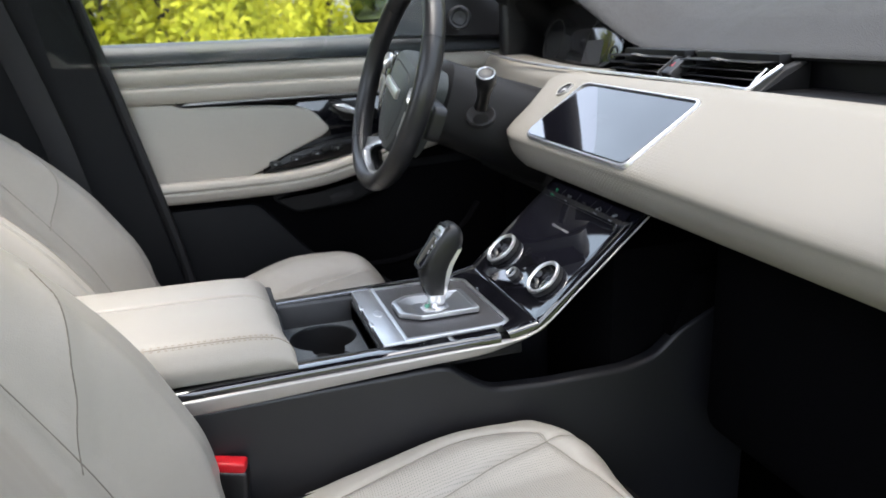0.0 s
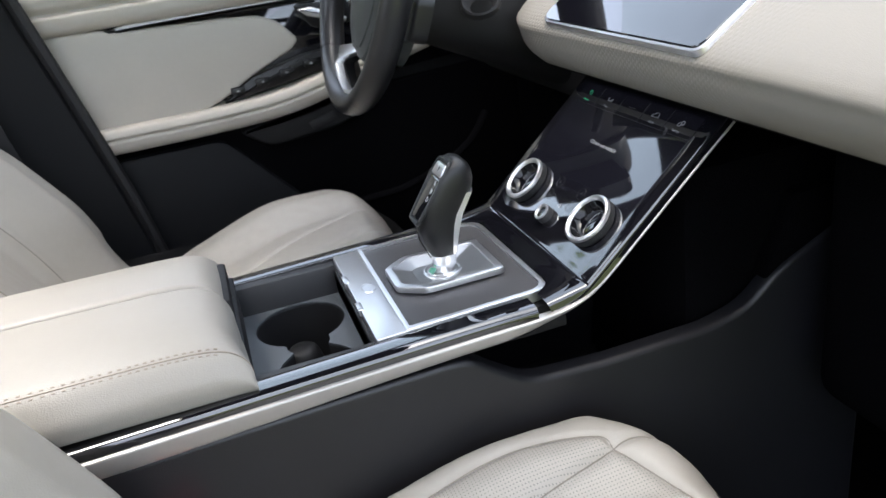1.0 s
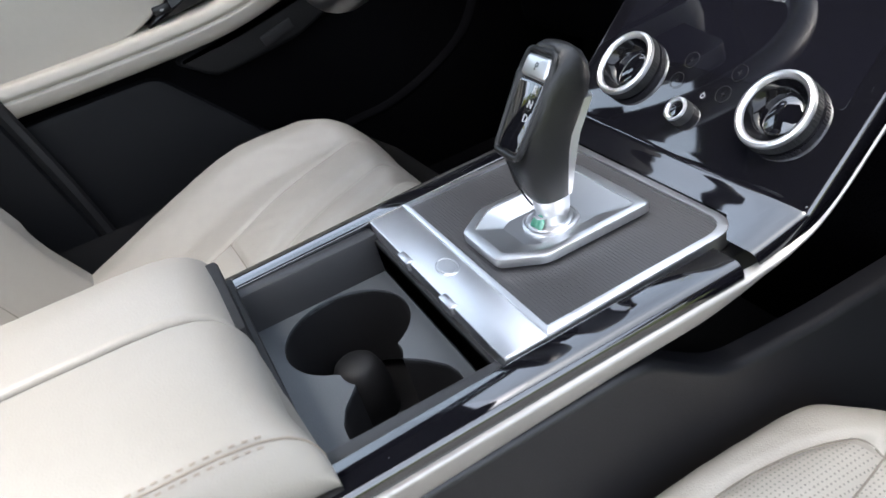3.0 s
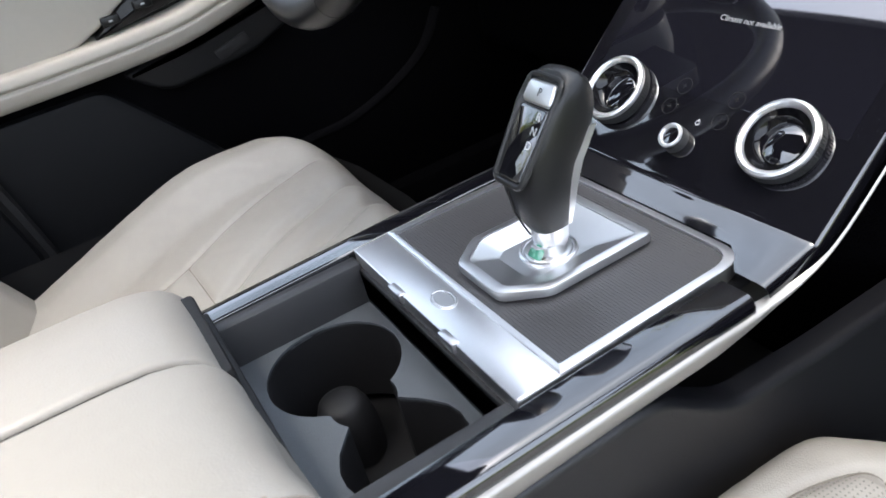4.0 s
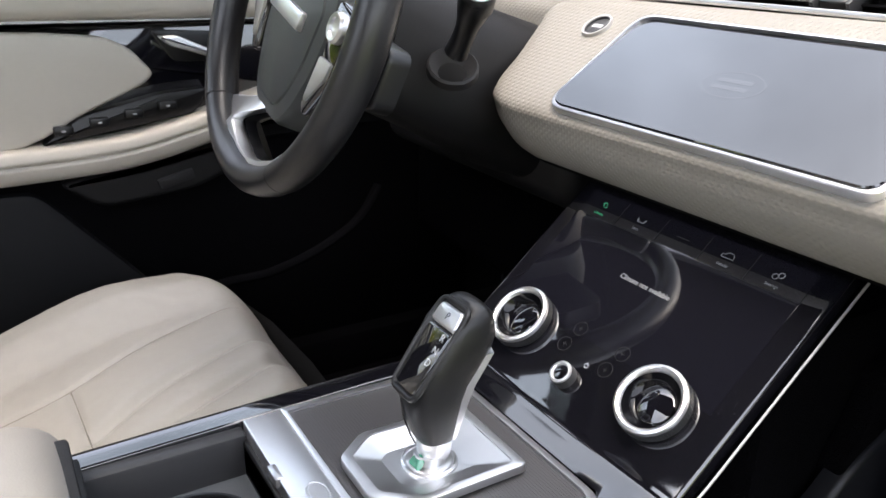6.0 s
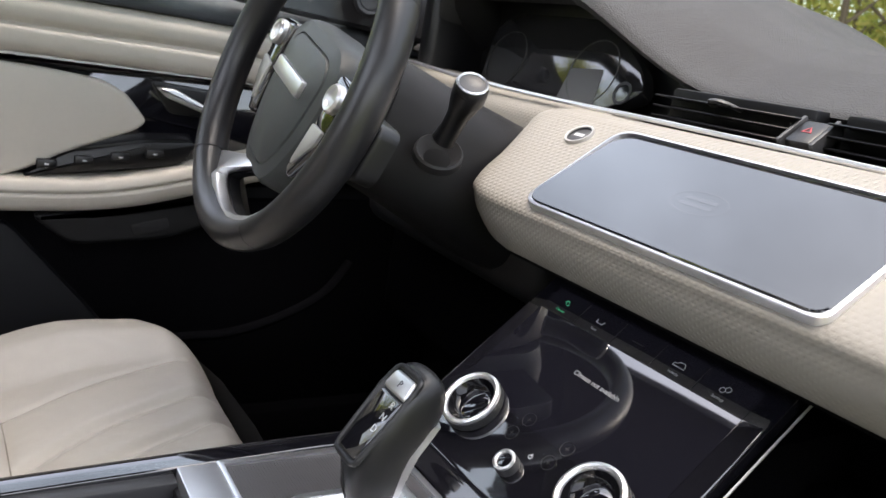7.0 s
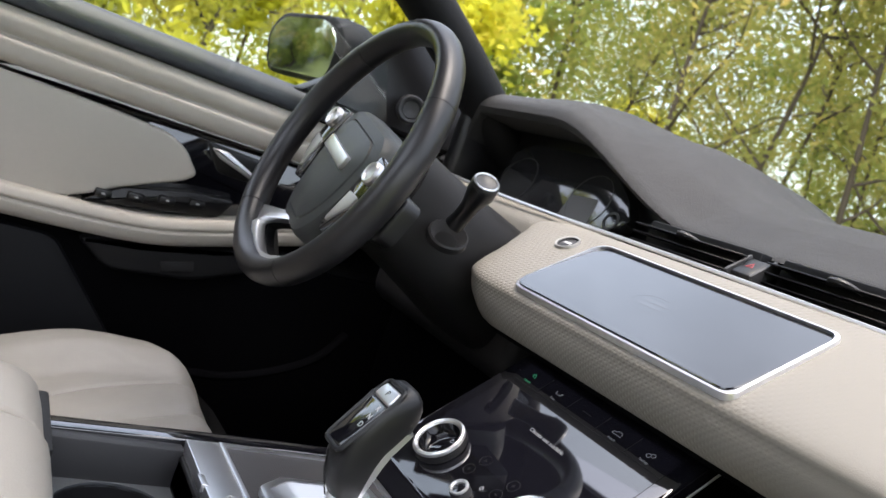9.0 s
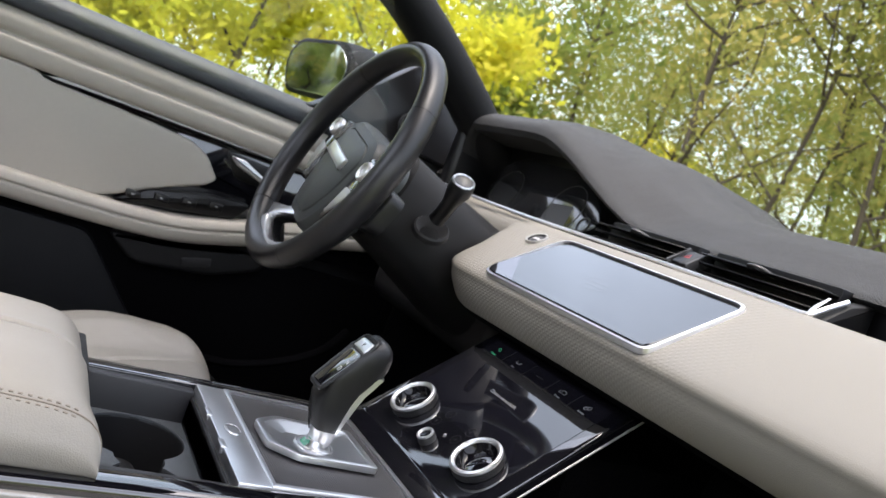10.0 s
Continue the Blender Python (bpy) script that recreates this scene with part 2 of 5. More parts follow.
LEAF_GREEN = leaf_mat("green_leaves", (0.13, 0.21, 0.055), (0.32, 0.37, 0.10), (0.66, 0.52, 0.15))
LEAF_YELLOW = leaf_mat("yellow_green_leaves", (0.40, 0.46, 0.06), (0.66, 0.64, 0.07), (0.78, 0.66, 0.12))
LEAF_ORANGE = leaf_mat("autumn_leaves", (0.34, 0.38, 0.1), (0.58, 0.5, 0.13), (0.78, 0.48, 0.12))
LEAF_OLIVE = leaf_mat("olive_leaves", (0.17, 0.22, 0.06), (0.40, 0.40, 0.12), (0.68, 0.52, 0.17))


for dusty, share in ((PIANO, 0.12), (CONSOLE_BLACK, 0.07), (CUP_GREY, 0.1), (RUBBER, 0.05)):
    dust(dusty, 360, share, (0.1, 0.1, 0.1))

# ---- mesh helpers ----
def thing(name, at, label, category, group="", kind=""):
    ob = new(name)
    ob.location = at
    ob.empty_display_size = 0.05
    bpy.context.view_layer.update()
    return tagged(ob, label, category, group, kind)


def part(name, bm, material, parent=None, label="", angle=38):
    """Links a bmesh, given in world coordinates, as one mesh object, under a thing or a part if there is one."""
    bmesh.ops.recalc_face_normals(bm, faces=bm.faces)
    me = bpy.data.meshes.new(name)
    bm.to_mesh(me)
    bm.free()
    me.shade_smooth()
    me.set_sharp_from_angle(angle=radians(angle))
    me.materials.append(material)
    ob = new(name, me)
    if parent:
        ob.parent = parent
        bpy.context.view_layer.update()
        ob.matrix_parent_inverse = parent.matrix_world.inverted()
    if label:
        ob["label"] = label
    return ob


def smooth_line(points, n=6, closed=False):
    """Points on a curve that runs through the given ones."""
    p = [Vector(q) for q in points]
    out, k = [], len(p)
    for i in range(k if closed else k - 1):
        a, b, c, d = (p[(i + j) % k] if closed else p[min(max(i + j, 0), k - 1)] for j in (-1, 0, 1, 2))
        for s in range(n):
            t = s / n
            out.append(0.5 * (2 * b + (c - a) * t + (2 * a - 5 * b + 4 * c - d) * t * t + (3 * b - a - 3 * c + d) * t ** 3))
    if not closed:
        out.append(p[-1])
    return out


def loft(rings, closed=False, caps=False, bm=None):
    """Skins rows of points, each of the same length."""
    bm = bm or bmesh.new()
    vs = [[bm.verts.new(p) for p in ring] for ring in rings]
    m = len(rings[0])
    for a, b in zip(vs, vs[1:]):
        for i in range(m if closed else m - 1):
            j = (i + 1) % m
            bm.faces.new((a[i], a[j], b[j], b[i]))
    if caps and closed:
        bm.faces.new(vs[0])
        bm.faces.new(vs[-1])
    return bm


def shell(bm, depth):
    """Gives an open sheet a thickness."""
    bmesh.ops.recalc_face_normals(bm, faces=bm.faces)
    bmesh.ops.solidify(bm, geom=bm.faces[:], thickness=depth)
    return bm


def tube(path, radius, sides=10, bm=None, flat=1.0, closed=False):
    """A round bar along a path; radius is a number or one for each point."""
    path = [Vector(p) for p in path]
    rings, up = [], Vector((0, 0, 1))
    k = len(path)
    for i, p in enumerate(path):
        a, b = (path[(i - 1) % k], path[(i + 1) % k]) if closed else (path[max(i - 1, 0)], path[min(i + 1, k - 1)])
        d = (b - a).normalized()
        s = d.cross(up)
        if s.length < 1e-3:
            s = d.cross(Vector((0, 1, 0)))
        s.normalize()
        w = s.cross(d)
        r = radius[i] if isinstance(radius, (list, tuple)) else radius
        rings.append([p + r * (math.cos(2 * math.pi * q / sides) * s + flat * math.sin(2 * math.pi * q / sides) * w) for q in range(sides)])
    if closed:
        rings.append(rings[0])
    bm = loft(rings, True, not closed, bm)
    if closed:
        bmesh.ops.remove_doubles(bm, verts=bm.verts, dist=1e-6)
    return bm


def box(lo, hi, r=0.003, seg=2, m=None, bm=None):
    """A box with rounded edges between two corners."""
    made = bmesh.new()
    bmesh.ops.create_cube(made, size=1.0)
    lo, hi = Vector(lo), Vector(hi)
    for v in made.verts:
        v.co = Vector([(lo[i] + hi[i]) / 2 + v.co[i] * (hi[i] - lo[i]) for i in range(3)])
    if r:
        bmesh.ops.bevel(made, geom=made.edges[:] + made.verts[:], offset=r, segments=seg, profile=0.5, affect="EDGES")
    if m:
        bmesh.ops.transform(made, matrix=m, verts=made.verts)
    if bm is None:
        return made
    me = bpy.data.meshes.new("tmp")
    made.to_mesh(me)
    made.free()
    bm.from_mesh(me)
    bpy.data.meshes.remove(me)
    return bm


def slab(outline, depth, m, r=0.0, seg=2, hole=None, bm=None):
    """A plate of a flat outline in the xy plane of m, its top at z 0, with rounded top edges and perhaps a hole of as many corners."""
    bm = bm or bmesh.new()
    def ring(pts, z):
        return [bm.verts.new(m @ Vector((x, y, z))) for x, y in pts]
    cx, cy = sum(p[0] for p in outline) / len(outline), sum(p[1] for p in outline) / len(outline)
    def inset(pts, d):
        out = []
        k = len(pts)
        for i in range(k):
            a, b, c = Vector(pts[i - 1]), Vector(pts[i]), Vector(pts[(i + 1) % k])
            e, f = (b - a).normalized(), (c - b).normalized()
            nrm = Vector((-(e + f).y, (e + f).x))
            if nrm.length < 1e-6:
                nrm = Vector((-e.y, e.x))
            nrm.normalize()
            s = d / max(0.35, nrm.dot(Vector((-e.y, e.x))))
            out.append((b.x + nrm.x * s, b.y + nrm.y * s))
        return out
    area = sum(outline[i - 1][0] * outline[i][1] - outline[i][0] * outline[i - 1][1] for i in range(len(outline)))
    pts = list(outline) if area > 0 else list(reversed(outline))
    rings = [ring(pts, -depth)]
    if r:
        for k in range(seg + 1):
            a = math.pi / 2 * k / seg
            rings.append(ring(inset(pts, r * (1 - math.cos(a))), -r + r * math.sin(a)))
    else:
        rings.append(ring(pts, 0))
    k = len(pts)
    for a, b in zip(rings, rings[1:]):
        for i in range(k):
            bm.faces.new((a[i], a[(i + 1) % k], b[(i + 1) % k], b[i]))
    if hole:
        ha = sum(hole[i - 1][0] * hole[i][1] - hole[i][0] * hole[i - 1][1] for i in range(len(hole)))
        hp = list(hole) if ha > 0 else list(reversed(hole))
        top, low = ring(hp, 0), ring(hp, -depth)
        for i in range(k):
            j = (i + 1) % k
            bm.faces.new((rings[-1][i], rings[-1][j], top[j], top[i]))
            bm.faces.new((top[i], top[j], low[j], low[i]))
            bm.faces.new((low[i], low[j], rings[0][j], rings[0][i]))
    else:
        bm.faces.new(rings[-1])
        bm.faces.new(list(reversed(rings[0])))
    return bm


def rounded(poly, r, n=4):
    """The outline with its corners rounded by r (a number, or one a corner)."""
    out, k = [], len(poly)
    for i in range(k):
        a, b, c = Vector(poly[i - 1]), Vector(poly[i]), Vector(poly[(i + 1) % k])
        q = r[i] if isinstance(r, (list, tuple)) else r
        d = min(q, (a - b).length * 0.45, (c - b).length * 0.45)
        p, s = b + (a - b).normalized() * d, b + (c - b).normalized() * d
        for j in range(n + 1):
            t = j / n
            w = p * (1 - t) ** 2 + b * 2 * t * (1 - t) + s * t * t
            out.append((w.x, w.y))
    return out


def lathe(profile, m, sides=40, bm=None):
    """Turns (radius, height) pairs about the z axis of m."""
    rings = [[m @ Vector((max(r, 1e-4) * math.cos(2 * math.pi * i / sides), max(r, 1e-4) * math.sin(2 * math.pi * i / sides), z)) for i in range(sides)] for r, z in profile]
    return loft(rings, True, False, bm)


def axes(at, x, y):
    """The pose with its origin at a point and its x and y axes along two directions."""
    x = Vector(x).normalized()
    z = x.cross(Vector(y)).normalized()
    y = z.cross(x)
    return Matrix(((x.x, y.x, z.x, at[0]), (x.y, y.y, z.y, at[1]), (x.z, y.z, z.z, at[2]), (0, 0, 0, 1)))


def writing(name, text, size, m, material, parent, label="", align="CENTER"):
    """Flat lettering in the xy plane of m."""
    cu = bpy.data.curves.new(name, "FONT")
    cu.body, cu.size, cu.align_x, cu.align_y, cu.extrude = text, size, align, "CENTER", 0.00008
    tmp = new(name + "_tmp", cu)
    bpy.context.view_layer.update()
    me = bpy.data.meshes.new_from_object(tmp.evaluated_get(bpy.context.evaluated_depsgraph_get()))
    bpy.data.objects.remove(tmp)
    bm = bmesh.new()
    bm.from_mesh(me)
    bmesh.ops.transform(bm, matrix=m, verts=bm.verts)
    return part(name, bm, material, parent, label)


def step(a, b, x):
    t = min(1.0, max(0.0, (x - a) / (b - a)))
    return t * t * (3 - 2 * t)


# ---- the car ----
PLATE = 0.782
SLOPE = Vector((0, 0.748, 0.663)).normalized()
LOW = axes((0, 0.2112, 0.8096), (1, 0, 0), SLOPE)            # the lower panel's plane
UP = axes((0, 0.286, 0.973), (1, 0, 0), (0, 0.82, 0.572))  # the upper screen's plane
FLAT = axes((0, 0, PLATE), (1, 0, 0), (0, 1, 0))
DOOR = axes((-0.77, 0, 0), (0, 1, 0), (0, 0, 1))


def ellipse(cx, cy, rx, ry, n=28):
    return [(cx + rx * math.cos(2 * math.pi * i / n), cy + ry * math.sin(2 * math.pi * i / n)) for i in range(n)]


def at(m, x, y, z=0.0):
    return m @ Matrix.Translation((x, y, z))


def ribbon(path, profile, side=Vector((1, 0, 0)), caps=True):
    """Sweeps a profile of (sideways, upwards) pairs along a path in a plane whose normal is side."""
    path = [Vector(p) for p in path]
    rings = []
    for i, p in enumerate(path):
        d = (path[min(i + 1, len(path) - 1)] - path[max(i - 1, 0)]).normalized()
        up = side.cross(d).normalized()
        rings.append([p + side * a + up * b for a, b in profile])
    return loft(rings, True, caps)


def soft_rect(w0, w1, h0, h1, r=0.003, n=3):
    return rounded([(w0, h0), (w1, h0), (w1, h1), (w0, h1)], r, n)


# ---- structure of the car ----
def build_shell():
    tagged(part("floor", box((-0.78, -1.7, 0.34), (0.78, 1.0, 0.4), 0.01), CARPET_SHADE_BLACK), "black carpeted floor of the car", "floor", kind="structure")
    tagged(part("wall_front", box((-0.78, 0.72, 0.38), (0.78, 0.78, 1.02), 0.01), CARPET_SHADE_BLACK), "black firewall behind the dashboard", "wall", kind="structure")
    tagged(part("wall_rear", box((-0.78, -1.76, 0.34), (0.78, -1.7, 1.12), 0.01), LINER), "plain rear wall under the back window", "wall", kind="structure")
    def roof(x, y):
        return 1.48 + 0.02 * math.cos(y + 0.7) - 0.28 * abs(x) ** 3 - 0.022 * step(-0.35, 0.1, y)
    xs, ys = [-0.6, -0.5, -0.36, -0.3, -0.15, 0, 0.15, 0.3, 0.36, 0.5, 0.6], [-1.75, -1.35, -1.0, -0.6, -0.28, -0.1, 0.03, 0.115]
    bm = bmesh.new()
    grid = {(i, j): bm.verts.new((x, y, roof(x, y))) for i, x in enumerate(xs) for j, y in enumerate(ys)}
    for i in range(len(xs) - 1):
        for j in range(len(ys) - 1):
            if not (2 <= i <= 7 and 1 <= j <= 3):      # the glass roof's opening, out of view, added for light from above
                bm.faces.new((grid[i, j], grid[i + 1, j], grid[i + 1, j + 1], grid[i, j + 1]))
    tagged(part("ceiling", shell(bm, 0.03), LINER), "black fabric headliner round an added, unseen glass roof", "ceiling", kind="structure")
    pane = part("added_roof_glass", loft([[(x, y, roof(x, y) + 0.035) for x in xs[1:10]] for y in ys[1:5]]), GLASS)
    pane.visible_shadow = False
    tagged(pane, "clear glass roof panel, unseen, added to let in top light", "window", kind="structure")
    side = axes((0.78, 0, 0), (0, 1, 0), (0, 0, 1))
    tagged(part("wall_right_rear", slab([(-1.7, 0.34), (-0.5, 0.34), (-0.52, 1.1), (-1.7, 1.14)], 0.06, side), SOFT_BLACK), "plain dark rear door wall", "wall", kind="structure")
    # Next two stay out of view, added to hold back light from the right
    tagged(part("wall_right_front", slab([(0.52, 0.34), (0.98, 0.34), (0.98, 1.04), (0.66, 1.06), (0.56, 0.8)], 0.06, side), CARPET_SHADE_BLACK), "plain dark hinge pillar wall, unseen, added to darken the footwell", "wall", kind="structure")
    tagged(part("wall_right_middle", slab([(-0.52, 0.34), (-0.36, 0.34), (-0.42, 1.05), (-0.58, 1.52), (-0.74, 1.52), (-0.62, 1.05)], 0.1, side), CARPET_SHADE_BLACK), "plain dark door pillar, unseen, added to block light from behind", "pillar", kind="structure")
    side = axes((-0.74, 0, 0), (0, 1, 0), (0, 0, 1))
    tagged(part("wall_left_rear", slab([(-1.7, 0.34), (-0.42, 0.34), (-0.52, 1.1), (-1.7, 1.14)], 0.06, side), SOFT_BLACK), "plain dark rear door wall", "wall", kind="structure")
    for s in (-1, 1):
        tube_path = smooth_line([(s * 0.66, 0.78, 0.98), (s * 0.645, 0.6, 1.105), (s * 0.635, 0.40, 1.25), (s * 0.625, 0.2, 1.36), (s * 0.6, -0.05, 1.433), (s * 0.588, -0.5, 1.46), (s * 0.588, -1.2, 1.45), (s * 0.62, -1.75, 1.41)], 5)
        tagged(part("pillar_left" if s < 0 else "pillar_right", tube(tube_path, [0.048 + 0.022 * step(0.25, -0.1, p.y) for p in tube_path], 14, flat=0.8), SOFT_BLACK), "dark grey windscreen pillar and roof rail", "pillar", kind="structure")
        tagged(part("rear_pillar_left" if s < 0 else "rear_pillar_right", tube([(s * 0.74, -1.5, 1.1), (s * 0.62, -1.7, 1.5)], 0.07, 10), LINER), "plain rear roof pillar", "pillar", kind="structure")
    # middle pillar with its lower cover
    post = thing("middle_pillar", (-0.74, -0.5, 0.4), "dark grey pillar cover behind the driver door", "pillar", kind="structure")
    outline = [(-0.235, 0.42), (-0.265, 0.64), (-0.30, 0.8), (-0.375, 1.1), (-0.42, 1.26), (-0.52, 1.55), (-0.72, 1.55), (-0.62, 1.1), (-0.6, 0.42)]
    part("pillar_cover", slab(rounded(outline, 0.02), 0.05, axes((-0.715, 0, 0), (0, 1, 0), (0, 0, 1)), 0.012), SOFT_BLACK, post)
    part("pillar_seal", tube(smooth_line([(-0.735, -0.225, 0.42), (-0.735, -0.258, 0.64), (-0.735, -0.292, 0.8), (-0.735, -0.366, 1.1), (-0.735, -0.41, 1.26), (-0.7, -0.51, 1.55)], 4), 0.011, 8), RUBBER, post)
    post.location += Vector((0.0104, 0.027, 0.0))
    tagged(part("door_sill", box((-0.86, -0.5, 0.32), (-0.735, 1.0, 0.47), 0.02), CARPET_SHADE_BLACK), "black sill below the driver door", "door sill", kind="structure")
    # glass
    rings = [[(x, y + 0.05 * (1 - (x / 0.66) ** 2), z) for x in [-0.64 + 0.16 * i for i in range(9)]] for y, z in ((0.97, 1.0), (0.8, 1.14), (0.55, 1.29), (0.36, 1.375), (0.12, 1.455))]
    pane = part("windscreen", loft(rings), SCREEN_GLASS)
    pane.visible_shadow = False
    tagged(pane, "clear curved windscreen glass", "windscreen", kind="structure")


def build_outside():
    bm = bmesh.new()
    n = 40
    for i in range(n + 1):
        for j in range(n + 1):
            x, y = 400 * ((i / n - 0.5) * 2) ** 3, 400 * ((j / n - 0.5) * 2) ** 3
            bm.verts.new((x, y, 0.25 * noise.noise((x * 0.2, y * 0.2, 0)) * min(1.0, max(0.0, (math.hypot(x, y) - 3) / 5))))
    bm.verts.ensure_lookup_table()
    for i in range(n):
        for j in range(n):
            a = i * (n + 1) + j
            bm.faces.new([bm.verts[k] for k in (a, a + 1, a + n + 2, a + n + 1)])
    tagged(part("ground", bm, EARTH), "grassy ground littered with leaves", "ground", kind="structure")


def leaf_cloud(centres, spread, count, size, rng):
    """Many small bent leaves scattered round the ends of the limbs."""
    verts, faces = [], []
    c = np.array(centres)
    pick = rng.integers(0, len(c), count)
    pos = c[pick] + rng.normal(size=(count, 3)) * spread * rng.uniform(0.5, 1.2, (count, 1))
    for p in pos:
        a = rng.normal(size=3)
        a /= np.linalg.norm(a)
        b = np.cross(a, rng.normal(size=3))
        b /= np.linalg.norm(b)
        s = size * rng.uniform(0.6, 1.4)
        k = len(verts)
        verts += [tuple(p - a * s), tuple(p + b * s * 0.45), tuple(p + a * s), tuple(p - b * s * 0.45)]
        faces.append((k, k + 1, k + 2, k + 3))
    return verts, faces


def tree(name, seed, height, trunk_r, leaf, leaves, size, low, label):
    rng = np.random.default_rng(seed)
    ob = thing(name, (0, 0, 0), label, "tree", "trees round the car")
    bm = bmesh.new()
    lean = rng.normal(size=2) * 0.08
    spine = smooth_line([(lean[0] * z + 0.12 * math.sin(z * 1.3 + seed), lean[1] * z + 0.1 * math.cos(z * 1.1 + seed), z) for z in np.linspace(-0.1, height, 7)], 3)
    tube(spine, [trunk_r * (1 - 0.85 * i / (len(spine) - 1)) for i in range(len(spine))], 8, bm)
    ends = []
    for k in range(16):
        h = rng.uniform(low, 0.95) * height
        p = spine[min(len(spine) - 1, int(h / height * len(spine)))]
        a, reach = rng.uniform(0, 6.28), (0.35 + 0.25 * rng.random()) * height * (1.1 - 0.6 * h / height) * 0.6
        q = [p + Vector((math.cos(a), math.sin(a), 0.7)) * reach * t + Vector(tuple(rng.normal(size=3) * 0.08)) * t for t in (0, 0.35, 0.7, 1.0)]
        tube(smooth_line(q, 2), [trunk_r * 0.42 * (1 - 0.8 * i / 6) for i in range(7)], 5, bm)
        ends += [tuple(q[1]), tuple(q[2]), tuple(q[3])]
    ends += [tuple(spine[-1]), tuple(spine[-3])]
    part("trunk", bm, BARK, ob)
    verts, faces = leaf_cloud(ends, 0.058 * height, leaves, size, rng)
    me = bpy.data.meshes.new("crown")
    me.from_pydata(verts, [], faces)
    me.materials.append(leaf)
    crown = new("crown", me)
    crown.parent = ob
    return ob


def build_trees():
    rng = np.random.default_rng(5)
    kinds = [
        tree("tree", 1, 4.4, 0.04, LEAF_GREEN, 7000, 0.038, 0.1, "slim green-leaved tree with a grey trunk"),
        tree("tree", 2, 4.9, 0.045, LEAF_OLIVE, 7000, 0.038, 0.12, "slim green-leaved tree with a grey trunk"),
        tree("tree", 3, 3.2, 0.04, LEAF_ORANGE, 6000, 0.045, 0.06, "young tree with orange autumn leaves"),
        tree("tree", 4, 2.7, 0.05, LEAF_YELLOW, 8000, 0.042, 0.02, "bushy tree with bright yellow-green leaves"),
        tree("tree", 6, 2.3, 0.04, LEAF_YELLOW, 8000, 0.042, 0.02, "bushy tree with bright yellow-green leaves"),
        tree("tree", 8, 2.8, 0.05, LEAF_GREEN, 8000, 0.05, 0.02, "bushy tree with dense green leaves"),
        tree("tree", 9, 4.9, 0.038, LEAF_OLIVE, 3600, 0.036, 0.35, "tall thinly leaved tree with bare limbs"),
    ]
    spots = [(6, -3.7, 4.8), (6, -3.3, 5.2), (6, -2.9, 5.3), (6, -2.5, 5.6), (6, -4.2, 4.5), (6, -5.6, 5.6), (6, -3.6, 8.6), (6, -4.4, 6.4), (6, -2.6, 7.2), (6, -1.5, 8.2), (6, -3.2, 9.6), (6, -0.6, 7.0), (6, -5.0, 8.0), (6, -1.0, 9.8), (6, 0.6, 8.4)]
    for i in range(13):   # a dense bright hedge along the driver's side
        y = -5.0 + 0.75 * i + 0.3 * rng.random()
        spots.append((5 if y < -1.9 or 2.2 < y < 3.8 else (3 + i % 2 if y < 2.6 else i % 2), -4.6 - 1.2 * rng.random() - (i % 3) * 0.4, y))
    for i in range(10):
        spots.append((5 if i < 2 else (3 + i % 2 if i < 6 else i % 2), -7.0 - 1.5 * rng.random(), -5 + 1.3 * i))
    for i in range(9):    # looser trees ahead
        spots.append(((0, 1)[i % 2], -7.0 + 1.6 * i + 0.6 * rng.random(), 7.0 + 2.2 * rng.random()))
    for i in range(9):
        spots.append(((1, 0, 2)[i % 3], -10 + 2.3 * i + rng.random(), 10.0 + 2 * rng.random()))
    for i in range(8):
        spots.append(((0, 1)[i % 2], -16 + 3.5 * i + rng.random(), 13.5 + 3 * rng.random()))
    far = [((5, 1, 2, 0)[i % 4], -15 + 1.9 * i + rng.random(), 12.5 + 2.5 * rng.random()) for i in range(12) if i % 4 != 2]   # a dense edge of wood
    far += [((3, 4, 1)[i % 3], -11.0 - 2 * rng.random(), -3 + 2.2 * i) for i in range(7)]
    for i in range(5):     # more behind the hedge, ahead of the car
        spots.append(((1, 0)[i % 2], -11.5 + 1.6 * i + rng.random(), 5.5 + 0.7 * i + 1.5 * rng.random()))
    for i in range(7):    # autumn bushes close ahead
        spots.append((2 if i % 3 else 5, -3.8 + 1.4 * i + rng.random(), 5.8 + 1.8 * rng.random()))
    for i in range(12):    # green trees behind the car on the driver's side
        spots.append(((5, 1)[i % 2], -2.8 - 0.9 * rng.random() - 1.2 * (i % 4), -5.6 - 0.7 * i))
    used = set()
    for k, x, y in spots + far:
        m = Matrix.Translation((x, y, -0.05)) @ Matrix.Rotation(6.28 * rng.random(), 4, "Z")
        if (k, x, y) in far:
            m = m @ Matrix.Scale(1.35 if k in (2, 3, 4, 5) else 1.0, 4)
        if k in used:
            copy_thing(kinds[k], m)
        else:
            kinds[k].matrix_basis = m
            used.add(k)


